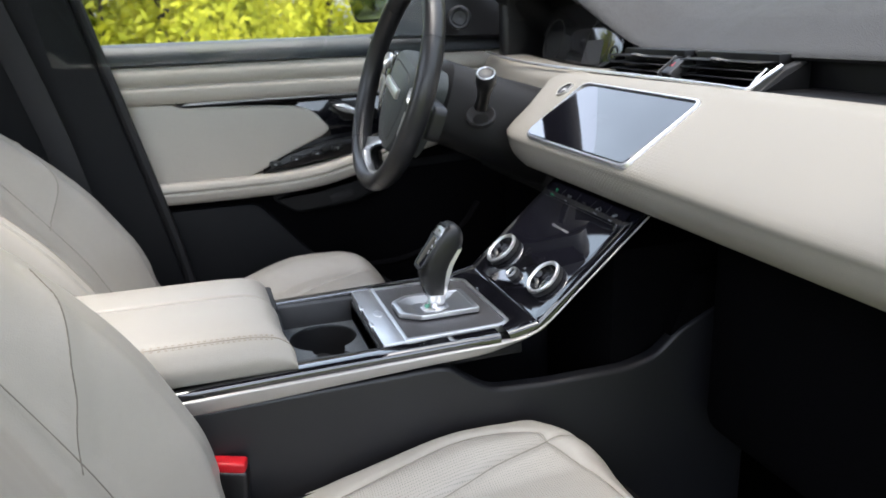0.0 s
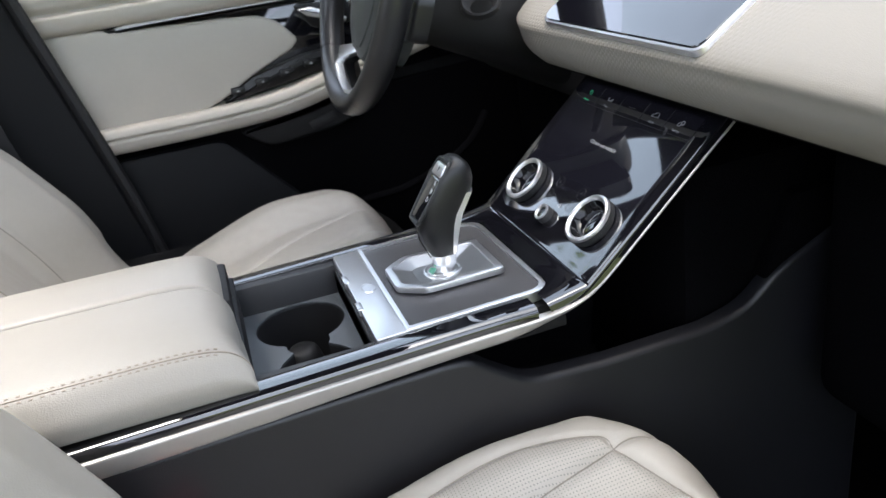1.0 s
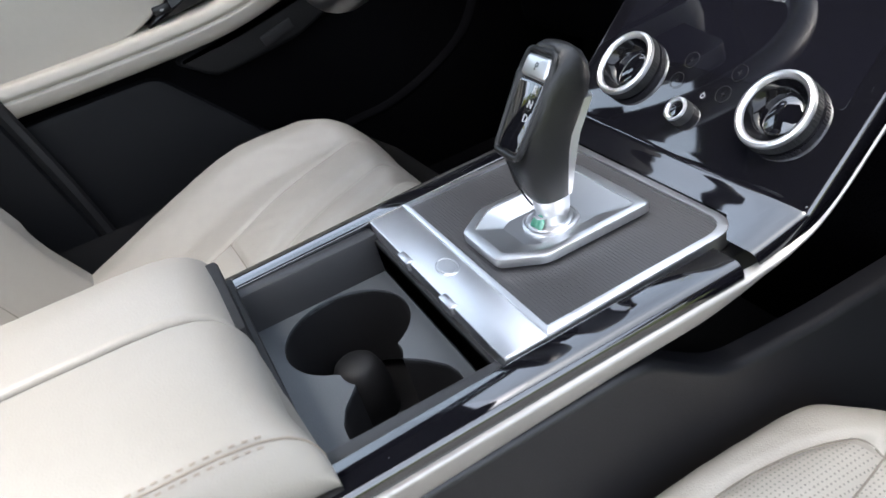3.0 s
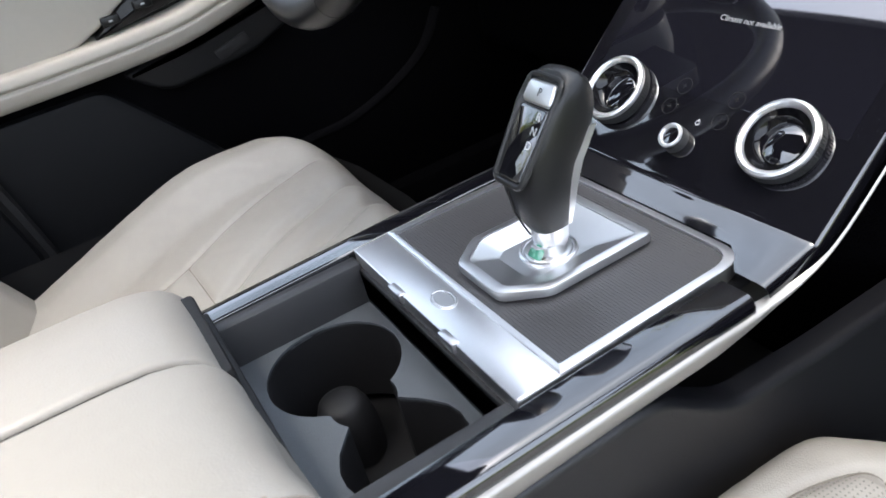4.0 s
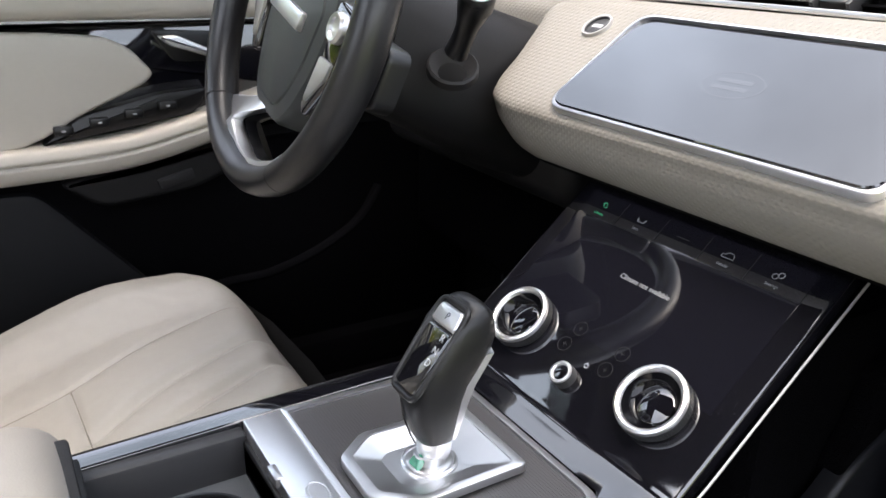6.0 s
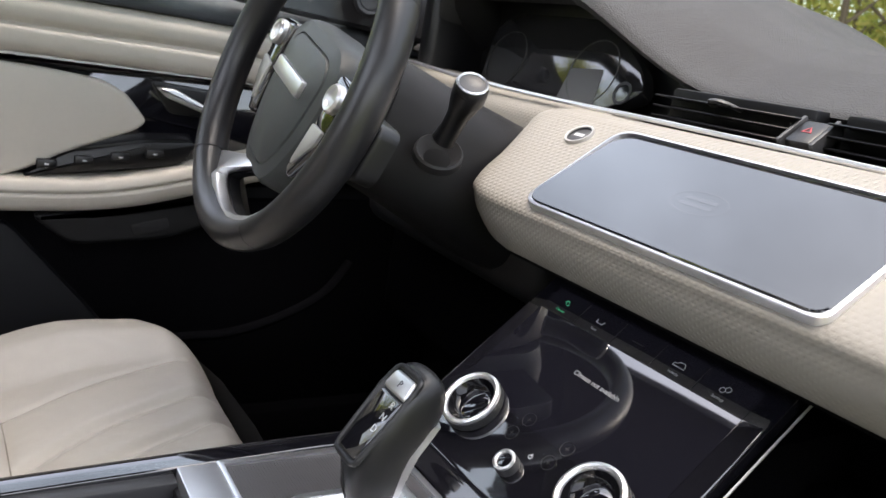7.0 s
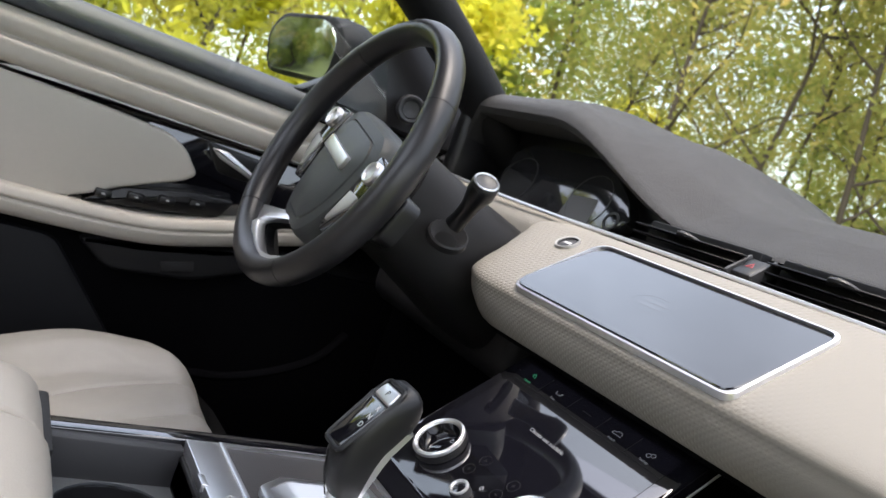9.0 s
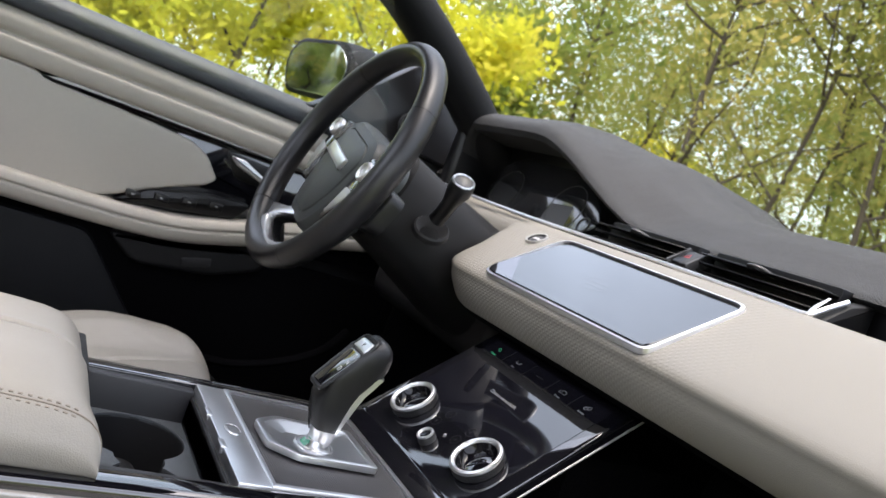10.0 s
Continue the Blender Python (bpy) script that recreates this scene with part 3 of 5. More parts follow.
# ---- the driver's door ----
def build_door():
    d = thing("driver_door", (-0.8, 0, 0.4), "closed driver door with cream leather trim and gloss black inlay", "car door")
    y0, y1 = -0.40, 0.62
    ys = [y0 + (y1 - y0) * i / 24 for i in range(25)]
    part("outer_skin", slab([(y0 - 0.05, 0.36), (0.75, 0.36), (0.75, 1.02), (0.62, 1.1), (y0 - 0.05, 1.105)], 0.05, axes((-0.84, 0, 0), (0, 1, 0), (0, 0, 1))), PAINT, d)
    part("inner_panel", slab([(y0, 0.4), (0.7, 0.4), (0.68, 1.0), (y0, 1.08)], 0.04, axes((-0.795, 0, 0), (0, 1, 0), (0, 0, 1))), SOFT_BLACK, d)
    prof = rounded([(-0.84, 1.083), (-0.752, 1.081), (-0.75, 1.10), (-0.768, 1.122), (-0.84, 1.124)], [0.004, 0.006, 0.012, 0.016, 0.004], 4)
    part("belt_cover", loft([[(x, y, z) for x, z in prof] for y in ys], True, True), BELT, d, "dark soft window ledge")
    prof = rounded([(-0.80, 1.006), (-0.762, 1.004), (-0.752, 1.016), (-0.750, 1.036), (-0.762, 1.0415), (-0.752, 1.05), (-0.750, 1.068), (-0.762, 1.080), (-0.80, 1.080)], [0.002, 0.006, 0.006, 0.005, 0.001, 0.006, 0.008, 0.004, 0.002], 3)
    part("upper_panel", loft([[(x, y, z) for x, z in prof] for y in ys], True, True), LIT_DOOR_SKIN, d, "folded cream leather upper panel")
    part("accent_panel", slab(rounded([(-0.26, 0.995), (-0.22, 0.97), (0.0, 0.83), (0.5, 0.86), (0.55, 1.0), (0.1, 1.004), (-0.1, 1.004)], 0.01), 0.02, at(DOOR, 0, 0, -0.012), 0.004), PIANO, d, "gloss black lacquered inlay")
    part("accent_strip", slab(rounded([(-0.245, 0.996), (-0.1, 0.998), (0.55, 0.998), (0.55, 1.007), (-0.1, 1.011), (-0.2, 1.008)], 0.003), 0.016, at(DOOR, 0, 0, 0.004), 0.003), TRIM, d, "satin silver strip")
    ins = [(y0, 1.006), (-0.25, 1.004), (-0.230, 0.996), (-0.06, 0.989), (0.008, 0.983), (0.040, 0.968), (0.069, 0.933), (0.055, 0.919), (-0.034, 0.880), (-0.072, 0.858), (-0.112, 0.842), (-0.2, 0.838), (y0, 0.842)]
    part("leather_insert", slab(rounded(ins, 0.012), 0.03, at(DOOR, 0, 0, 0.006), 0.006, 4), LIT_DOOR_SKIN, d, "cream leather insert")
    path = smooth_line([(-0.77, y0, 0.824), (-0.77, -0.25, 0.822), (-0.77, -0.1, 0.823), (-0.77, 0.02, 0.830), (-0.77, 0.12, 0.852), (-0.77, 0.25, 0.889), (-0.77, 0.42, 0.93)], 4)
    part("armrest", ribbon(path, rounded([(-0.03, -0.025), (0.022, -0.023), (0.03, 0.0), (0.024, 0.003), (0.03, 0.007), (0.026, 0.022), (-0.03, 0.024)], [0.002, 0.012, 0.004, 0.001, 0.004, 0.008, 0.002], 3)), LIT_DOOR_SKIN, d, "cream leather armrest with a fold")
    part("pocket", slab(rounded([(y0, 0.42), (0.06, 0.42), (0.055, 0.6), (0.008, 0.66), (-0.099, 0.785), (y0, 0.785)], 0.02), 0.03, at(DOOR, 0, 0, 0.008), 0.01), SOFT_BLACK, d)
    # Lower door in near-zero black, with the footwell's shade in the colour
    part("lower_panel", slab([(y0, 0.42), (0.6, 0.42), (0.6, 0.84), (y0, 0.80)], 0.03, at(DOOR, 0, 0, -0.005), 0.004), CARPET_SHADE_BLACK, d)
    part("switch_panel", slab(rounded([(-0.085, 0.845), (0.12, 0.876), (0.14, 0.91), (0.07, 0.905), (-0.03, 0.882)], 0.01), 0.02, at(DOOR, 0, 0, 0.008), 0.003), SATIN_BLACK, d)
    for k in range(4):
        m = at(DOOR, -0.055 + 0.045 * k, 0.866 + 0.008 * k, 0.016)
        part("window_switch", box((-0.012, -0.006, -0.008), (0.012, 0.006, 0.002), 0.002, 2, m), SATIN_BLACK, d)
        part("switch_mark", box((-0.0025, -0.001, 0.0018), (0.0025, 0.001, 0.0026), 0, 1, m), GREY_MARK, d)
    h = part("door_handle", slab(rounded([(0.075, 0.983), (0.1, 0.984), (0.16, 0.957), (0.155, 0.95), (0.09, 0.97)], 0.004), 0.012, at(DOOR, 0, 0, 0.022), 0.003, 3), SILVER, d, "satin silver door handle")
    part("handle_bowl", slab(rounded([(0.07, 0.99), (0.17, 0.985), (0.18, 0.945), (0.1, 0.945)], 0.01), 0.01, at(DOOR, 0, 0, -0.006), 0.003), SATIN_BLACK, d)
    # the corner cover with its loudspeaker, and the outside mirror
    part("corner_cover", slab(rounded([(0.16, 1.115), (0.62, 1.10), (0.40, 1.255), (0.34, 1.27), (0.27, 1.2)], 0.012), 0.03, axes((-0.70, 0, 0), (-0.08, 1, 0), (0, 0, 1)), 0.006), SATIN_BLACK, d)
    sm = axes((-0.692, 0.346, 1.151), (0.35, 1, 0), (0, 0, 1))
    part("tweeter", lathe([(0.0, 0.004), (0.014, 0.006), (0.017, 0.012), (0.021, 0.013), (0.024, 0.008), (0.025, -0.004)], sm, 28), GREY_PLASTIC, d, "round loudspeaker grille")
    # Rim is blackened too, to sink into the footwell's shade
    part("pocket_rim", tube(smooth_line([(-0.700, 0.02, 0.585), (-0.694, 0.10, 0.632), (-0.690, 0.19, 0.641), (-0.692, 0.27, 0.664), (-0.698, 0.34, 0.700), (-0.715, 0.385, 0.745)], 5), 0.009, 10, flat=0.8), CARPET_SHADE_BLACK, d, "rounded front edge of the door pocket")
    part("pull_trim", slab(rounded([(-0.075, 0.795), (0.03, 0.804), (0.15, 0.828), (0.21, 0.848), (0.2, 0.80), (0.11, 0.765), (-0.02, 0.752)], 0.02), 0.02, at(DOOR, 0, 0, 0.012), 0.008, 3), COLUMN_GREY, d, "dark grey trim under the armrest")
    part("pull_slot", slab(rounded([(0.055, 0.785), (0.105, 0.798), (0.108, 0.782), (0.06, 0.770)], 0.003), 0.004, at(DOOR, 0, 0, 0.0145), 0.001), RUBBER, d)
    d.location += Vector((0.0104, 0.027, -0.006))
    pane = part("window_glass", slab([(y0, 1.1), (0.3, 1.1), (0.2, 1.34), (-0.05, 1.45), (-0.45, 1.46)], 0.004, axes((-0.765, 0, 0.0), (0, 1, 0), (0.17, 0, 1))), GLASS, d)
    pane.visible_shadow = False


def build_mirror():
    o = thing("wing_mirror", (-0.9, 0.3, 1.12), "dark wing mirror reflecting green trees", "car mirror")
    m = axes((-0.985, 0.26, 1.203), (0.95, 0.25, 0.03), (0.0, -0.17, 1))
    out = rounded([(-0.110, -0.058), (0.125, -0.062), (0.150, 0.02), (0.105, 0.062), (-0.075, 0.060), (-0.125, 0.02)], 0.03, 5)
    rings = [[m @ Vector((x * s, y * s, -z)) for x, y in out] for s, z in ((0.93, -0.012), (1.0, -0.008), (1.04, 0.02), (1.0, 0.06), (0.82, 0.1), (0.4, 0.12))]
    part("housing", loft(rings, True, True), SOFT_BLACK, o)
    part("mirror_glass", slab([(x * 0.86, y * 0.86) for x, y in out], 0.004, at(m, 0, 0, 0.0145), 0.001), MIRROR, o, "clear mirror glass")
    part("arm", tube([(-0.92, 0.33, 1.16), (-0.84, 0.36, 1.12)], 0.03, 12), PAINT, o)


# ---- the dashboard ----
def dash_profile(x):
    """The cream lower dash in section: y and z from the trim strip down and under."""
    right = step(0.16, 0.45, x)
    base = [(0.43, 1.051), (0.412, 1.054), (0.398, 1.0505), (0.384, 1.0425), (0.334, 1.007), (0.286, 0.972), (0.2825, 0.957), (0.2855, 0.941), (0.296, 0.926), (0.313, 0.9155), (0.35, 0.911), (0.43, 0.911)]
    return [(y - 0.010 * right * math.sin(math.pi * min(1, i / 9)), z) for i, (y, z) in enumerate(base)]


def build_dash():
    d = thing("dashboard", (0, 0.45, 0.9), "cream and charcoal dashboard with a wide screen and slim vents", "dashboard")
    rings = []
    for x, s in ((-0.272, 0.45), (-0.268, 0.72), (-0.257, 0.88), (-0.238, 0.965), (-0.21, 1.0), (-0.16, 1), (-0.1, 1), (0, 1), (0.1, 1), (0.16, 1), (0.22, 1), (0.3, 1), (0.4, 1), (0.55, 1), (0.72, 1)):
        pts = smooth_line([(0, y, z) for y, z in dash_profile(x)], 4)
        k = step(-0.08, -0.24, x)
        ring = []
        for p in pts:
            y, z = 0.37 + (p.y - 0.37) * s, 1.0 + (p.z - 1.0) * (s if p.z < 1.0 else 0.5 + 0.5 * s)
            ring.append((x + k * 0.41 * max(0.0, 1.045 - z), y, z))
        rings.append(ring)
    part("lower_panel", loft([r[:34] for r in rings]), SHADED_DASH_SKIN, d, "cream leather lower panel with a fine woven pattern")
    part("under_panel", loft([r[33:] for r in rings]), CARPET_SHADE_BLACK, d, "black panel under the dashboard")
    # ledge that runs on behind the wheel to the door
    prof = rounded([(0.402, 1.0), (0.405, 1.041), (0.422, 1.055), (0.47, 1.056), (0.47, 1.0)], [0.004, 0.012, 0.01, 0.002, 0.002], 3)
    part("ledge", loft([[(x, y + 0.03 * step(-0.3, -0.7, x), z + 0.012 * step(-0.3, -0.7, x)) for y, z in prof] for x in (-0.70, -0.6, -0.5, -0.4, -0.3, -0.2)], True, True), SHADED_DASH_SKIN, d, "cream ledge below the instruments")
    part("trim_strip", tube(smooth_line([(-0.69, 0.435, 1.073), (-0.5, 0.42, 1.063), (-0.3, 0.416, 1.0585), (-0.16, 0.416, 1.058), (0.0, 0.416, 1.057), (0.12, 0.4155, 1.0555), (0.165, 0.414, 1.0545), (0.178, 0.414, 1.0545), (0.1845, 0.4175, 1.0565), (0.1875, 0.433, 1.0675), (0.189, 0.453, 1.079)], 5), 0.0025, 8), SILVER, d, "slim satin silver strip")
    # the charcoal pad over it all
    def edge(x):
        hood = step(-0.10, -0.40, x) * (1 - step(-0.6, -0.66, x))
        return 1.094 + 0.109 * hood
    rings = []
    xs = [-0.72, -0.69, -0.67, -0.655, -0.64, -0.62, -0.6, -0.57, -0.53, -0.48, -0.44, -0.4, -0.37, -0.34, -0.31, -0.28, -0.25, -0.22, -0.19, -0.16, -0.135, -0.11, -0.085, -0.06, -0.03, 0.0, 0.1, 0.25, 0.4, 0.55, 0.72]
    for x in xs:
        e = edge(x)
        h = (e - 1.094) / 0.109
        front = 0.475 - 0.028 * h
        top = 1.158 + 0.062 * step(-0.07, -0.27, x) + 0.036 * step(-0.25, -0.5, x) - 0.05 * step(-0.58, -0.72, x)
        k = 0.012 + 0.014 * h
        rings.append([(x, front + 0.08, e - k - 0.004), (x, front + 0.02, e - k), (x, front + 0.006, e - k * 0.93), (x, front, e - k * 0.6), (x, front + 0.002, e - k * 0.25), (x, front + 0.007, e + 0.001), (x, front + 0.016, e + 0.007), (x, front + 0.03, e + 0.012 + (top - e) * 0.06),
                      (x, 0.53, e + (top - e) * 0.55), (x, 0.575, e + (top - e) * 0.85), (x, 0.62, max(top - 0.001, e + 0.016)), (x, 0.68, max(top, e + 0.017)), (x, 0.8, top - 0.006), (x, 0.9, top - 0.03), (x, 0.93, top - 0.14)])
    part("top_pad", loft(rings), PAD, d, "charcoal soft grained top pad")
    # dark recess behind, the vents
    part("vent_recess", box((-0.168, 0.495, 0.95), (0.72, 0.52, 1.088), 0.003), VENT_BLACK, d)
    part("cluster_sill", box((-0.66, 0.455, 0.98), (-0.168, 0.545, 1.047), 0.004), SATIN_BLACK, d, "black sill below the instrument screen")
    part("vent_floor", box((-0.19, 0.418, 1.02), (0.72, 0.51, 1.0525), 0.002), VENT_BLACK, d)
    for x0, x1 in ((-0.160, -0.004), (0.020, 0.176)):
        v = part("vent", box((x0, 0.46, 1.057), (x1, 0.498, 1.091), 0.003), VENT_BLACK, d, "slim black air vent")
        for k in range(3):
            part("slat", box((x0 + 0.002, 0.434, 1.0615 + 0.0095 * k), (x1 - 0.002, 0.462, 1.0635 + 0.0095 * k), 0.0008, 1), VENT_BLACK, v)
        xm = (x0 + x1) / 2
        part("vent_slider", tube(smooth_line([(xm - 0.015, 0.446, 1.080), (xm - 0.008, 0.434, 1.0835), (xm, 0.430, 1.0845), (xm + 0.008, 0.434, 1.0835), (xm + 0.015, 0.446, 1.080)], 4), 0.0042, 8, flat=0.5), GREY_PLASTIC, v)
    end = [(0.418, 1.050), (0.455, 1.076), (0.49, 1.086), (0.49, 1.046), (0.42, 1.046)]
    part("vent_end", slab(rounded(end, 0.003), 0.014, axes((0.194, 0, 0), (0, 1, 0), (0, 0, 1)), 0.003), COLUMN_GREY, d, "dark grey end piece of the vents")
    part("vent_fin", tube([(0.178, 0.423, 1.058), (0.178, 0.430, 1.066), (0.179, 0.441, 1.076)], [0.0022, 0.0024, 0.0016], 8, flat=0.6), SILVER, d, "small satin silver fin")
    HZ = axes((0.008, 0.434, 1.0735), (1, 0, 0), (0, 0.8, 0.6))
    hz = part("hazard_button", box((-0.0115, -0.015, -0.012), (0.0115, 0.015, 0.0), 0.003, 2, HZ), SATIN_BLACK, d, "black hazard light button with a red triangle")
    tri = [(0.0052 * math.cos(a), 0.0052 * math.sin(a)) for a in (math.pi / 2, math.pi * 7 / 6, math.pi * 11 / 6)]
    part("warning_triangle", slab(tri, 0.0006, at(HZ, 0, 0, 0.0004), 0, 1, [(x * 0.6, y * 0.6) for x, y in tri]), RED_MARK, hz)
    for x in (0.0095, 0.0385):
        part("button_trim", box((x - 0.024 - 0.0018, -0.018, -0.014), (x - 0.024 + 0.0018, 0.018, 0.0012), 0.001, 2, HZ), GREY_PLASTIC, d)
    # instruments
    part("hood_back", slab([(-0.72, 1.0), (-0.15, 1.0), (-0.17, 1.09), (-0.25, 1.14), (-0.36, 1.195), (-0.42, 1.212), (-0.64, 1.212), (-0.70, 1.17), (-0.74, 1.1)], 0.02, axes((0, 0.545, 0), (1, 0, 0), (0, 0, 1)), 0), SATIN_BLACK, d)
    part("hood_side", box((-0.665, 0.452, 1.04), (-0.628, 0.56, 1.192), 0.01, 3), SATIN_BLACK, d)
    im = axes((-0.43, 0.512, 1.09), (1, 0, 0), (0, 0.3, 1))
    part("instrument_screen", slab(rounded([(-0.13, -0.042), (0.12, -0.042), (0.185, -0.012), (0.165, 0.02), (0.08, 0.072), (-0.10, 0.074), (-0.145, 0.052)], 0.02), 0.02, im, 0.003), DISPLAY, d, "dark curved instrument screen, switched off")
    for x in (-0.09, 0.09):
        part("dial_ring", lathe([(0.040, 0.0), (0.040, 0.0006), (0.0412, 0.0006), (0.0412, 0.0)], at(im, x, 0.005, 0.0002), 40), DIM, d)
    # Paler plate painted in for a reflection on the switched-off screen
    part("screen_reflection", slab(rounded([(0.046, -0.036), (0.114, -0.034), (0.108, 0.010), (0.050, 0.006)], 0.004), 0.002, at(im, 0, 0, 0.0005), 0), INLAY, d, "pale grey reflection painted on the instrument screen")
    part("dial_ring", lathe([(0.0105, 0.0), (0.0105, 0.0012), (0.0135, 0.0012), (0.0135, 0.0)], at(im, 0.153, -0.014, 0.0004), 32), GREY_PLASTIC, d, "small round gauge ring")
    # lower volume; knee panel and glovebox take the footwell's shade as colour
    part("knee_panel", box((-0.7, 0.47, 0.66), (0.72, 0.72, 0.96), 0.03, 3), CARPET_SHADE_BLACK, d)
    part("glovebox", box((0.15, 0.40, 0.62), (0.70, 0.6, 0.905), 0.03, 3), CARPET_SHADE_BLACK, d)
    part("knee_bolster", box((-0.62, 0.375, 0.84), (-0.2, 0.56, 1.02), 0.03, 4), COLUMN_GREY, d, "dark grey panel under the instruments")
    # the start button
    sb = at(UP, -0.1765, 0.1015, 0.0008) @ Matrix.Scale(0.96, 4)
    b = part("start_button", lathe([(0.0, 0.0015), (0.0105, 0.001), (0.012, 0.0), (0.0125, 0.002), (0.0145, 0.0025), (0.0155, -0.004)], sb, 32), GREY_PLASTIC, d, "round start button with a bright ring")
    part("button_ring", lathe([(0.0125, 0.0), (0.0128, 0.0032), (0.0148, 0.0034), (0.0155, 0.0)], sb, 32), TRIM, b)
    for q, w in ((-0.0055, 0.0009), (-0.0028, 0.0012), (0.0, 0.0009), (0.0026, 0.0011), (0.0052, 0.0009)):
        part("button_mark", box((-w, -0.0022, 0.0012), (w, 0.0022, 0.0017), 0.0002, 1, at(sb, q, 0.0)), GREY_MARK, b)
    # the wide screen
    scr = [(-0.139, -0.002), (0.150, -0.004), (0.154, 0.117), (-0.139, 0.122)]
    outer = rounded(scr, [0.022, 0.012, 0.014, 0.02], 6)
    cx, cy = 0.0065, 0.058
    inner = [(cx + (x - cx) * 0.979, cy + (y - cy) * 0.952) for x, y in outer]
    part("screen_frame", slab(outer, 0.012, at(UP, 0, 0, 0.005), 0.0015, 2, inner), SILVER, d, "satin silver screen frame")
    part("touch_screen", slab([(x, y - 0.058) for x, y in inner], 0.008, at(UP, 0, 0.058, 0.0045) @ Matrix.Rotation(radians(-2.2), 4, "X"), 0.0008, 1), SCREEN, d, "glossy black touch screen")
    screen_mark(d)


def screen_mark(d):
    """A faint plain oval in the middle of the upper screen."""
    m = at(UP, 0.0065, 0.058, 0.0046) @ Matrix.Rotation(radians(-2.2), 4, "X")
    part("screen_mark", slab(ellipse(0, 0, 0.026, 0.0145, 40), 0.0004, m, 0, 1, ellipse(0, 0, 0.0245, 0.0132, 40)), FAINT, d)
    for y in (-0.0038, 0.0038):
        part("screen_mark", slab(soft_rect(-0.015, 0.015, y - 0.0022, y + 0.0022, 0.001), 0.0004, m, 0), FAINT, d)


# ---- steering ----
def build_wheel():
    a, s = 0.3085, 0.0212
    u = Vector((math.cos(s), math.sin(s), 0))
    v = Vector((-math.sin(s) * math.sin(a), math.cos(s) * math.sin(a), math.cos(a)))
    W = axes((-0.3282, 0.1381, 1.0457), u, v)
    col = thing("steering_column", (-0.33, 0.35, 0.9), "black steering column cover with a control stalk", "steering column")
    rings = []
    for z, sx, sy, dy in ((-0.045, 0.05, 0.05, 0.0), (-0.06, 0.068, 0.066, -0.005), (-0.14, 0.075, 0.07, -0.012), (-0.24, 0.085, 0.08, -0.02), (-0.36, 0.09, 0.085, -0.02)):
        rings.append([W @ Vector((sx * math.copysign(abs(math.cos(t)) ** 0.6, math.cos(t)), dy + sy * math.copysign(abs(math.sin(t)) ** 0.6, math.sin(t)), z)) for t in [2 * math.pi * i / 28 for i in range(28)]])
    part("cover", loft(rings, True, True), COLUMN_GREY, col)
    stalk = [(-0.222, 0.235, 1.016), (-0.210, 0.235, 1.032), (-0.196, 0.233, 1.05), (-0.186, 0.231, 1.064)]
    part("stalk", tube(smooth_line(stalk, 3), [0.011, 0.0105, 0.010, 0.010, 0.010, 0.011, 0.013, 0.0145, 0.0152, 0.0152], 14), SATIN_BLACK, col)
    tm = Matrix.Translation((-0.185, 0.231, 1.066)) @ Vector((0.55, -0.25, 0.8)).to_track_quat("Z", "Y").to_matrix().to_4x4() @ Matrix.Scale(1.22, 4)
    part("stalk_end", lathe([(0.0120, -0.010), (0.0126, -0.002), (0.0126, 0.002), (0.0115, 0.004), (0.0098, 0.0045), (0.0090, 0.003), (0.006, 0.0022), (0.0, 0.002)], tm, 28), SATIN_BLACK, col)
    part("stalk_ring", lathe([(0.0112, 0.0036), (0.0118, 0.0052), (0.0108, 0.0062), (0.0098, 0.0052), (0.0098, 0.004)], tm, 28), SILVER, col, "thin silver ring")
    part("stalk_face", lathe([(0.0098, 0.0048), (0.007, 0.0034), (0.0, 0.0028)], tm, 24), GREY_PLASTIC, col)
    part("stalk_socket", lathe([(0.024, -0.010), (0.0235, -0.003), (0.0215, -0.001), (0.019, -0.004), (0.013, -0.012)], Matrix.Translation((-0.229, 0.237, 1.006)) @ Vector((0.55, -0.25, 0.8)).to_track_quat("Z", "Y").to_matrix().to_4x4(), 24), RUBBER, col)

    col.location += Vector((0.0015, 0.012, -0.007))
    w = thing("steering_wheel", (-0.3282, 0.1381, 1.0457), "black leather steering wheel with silver spoke trim", "steering wheel")
    R = 0.1634
    def rim_part(t0, t1, n, grow=1.0):
        rings = []
        for i in range(n + 1):
            t = t0 + (t1 - t0) * i / n
            c = Vector((R * math.cos(t), R * math.sin(t), 0))
            o = Vector((math.cos(t), math.sin(t), 0))
            rings.append([W @ (c + grow * (0.0142 * math.cos(q) * o + Vector((0, 0, 0.0172 * math.sin(q))))) for q in [2 * math.pi * k / 16 for k in range(16)]])
        return loft(rings, True, True)
    cuts = [math.radians(g) for g in (26, 130, 222, 297, 386)]
    for k, (t0, t1) in enumerate(zip(cuts, cuts[1:])):
        part("rim", rim_part(t0 + 0.006, t1 - 0.006, 26, 1.0 if k % 2 == 0 else 1.03), WHEEL_LEATHER, w)
    for t in cuts[:4]:
        part("rim_seam", rim_part(t - 0.007, t + 0.007, 2, 0.985), RUBBER, w)
    # hub pad, set back from the rim
    H = at(W @ Matrix.Rotation(radians(-15), 4, "Z"), 0.0, -0.030, -0.020)
    out = rounded([(-0.055, 0.078), (0.055, 0.078), (0.076, 0.058), (0.07, -0.01), (0.052, -0.055), (0.032, -0.078), (-0.032, -0.078), (-0.052, -0.055), (-0.07, -0.01), (-0.076, 0.058)], 0.016, 4)
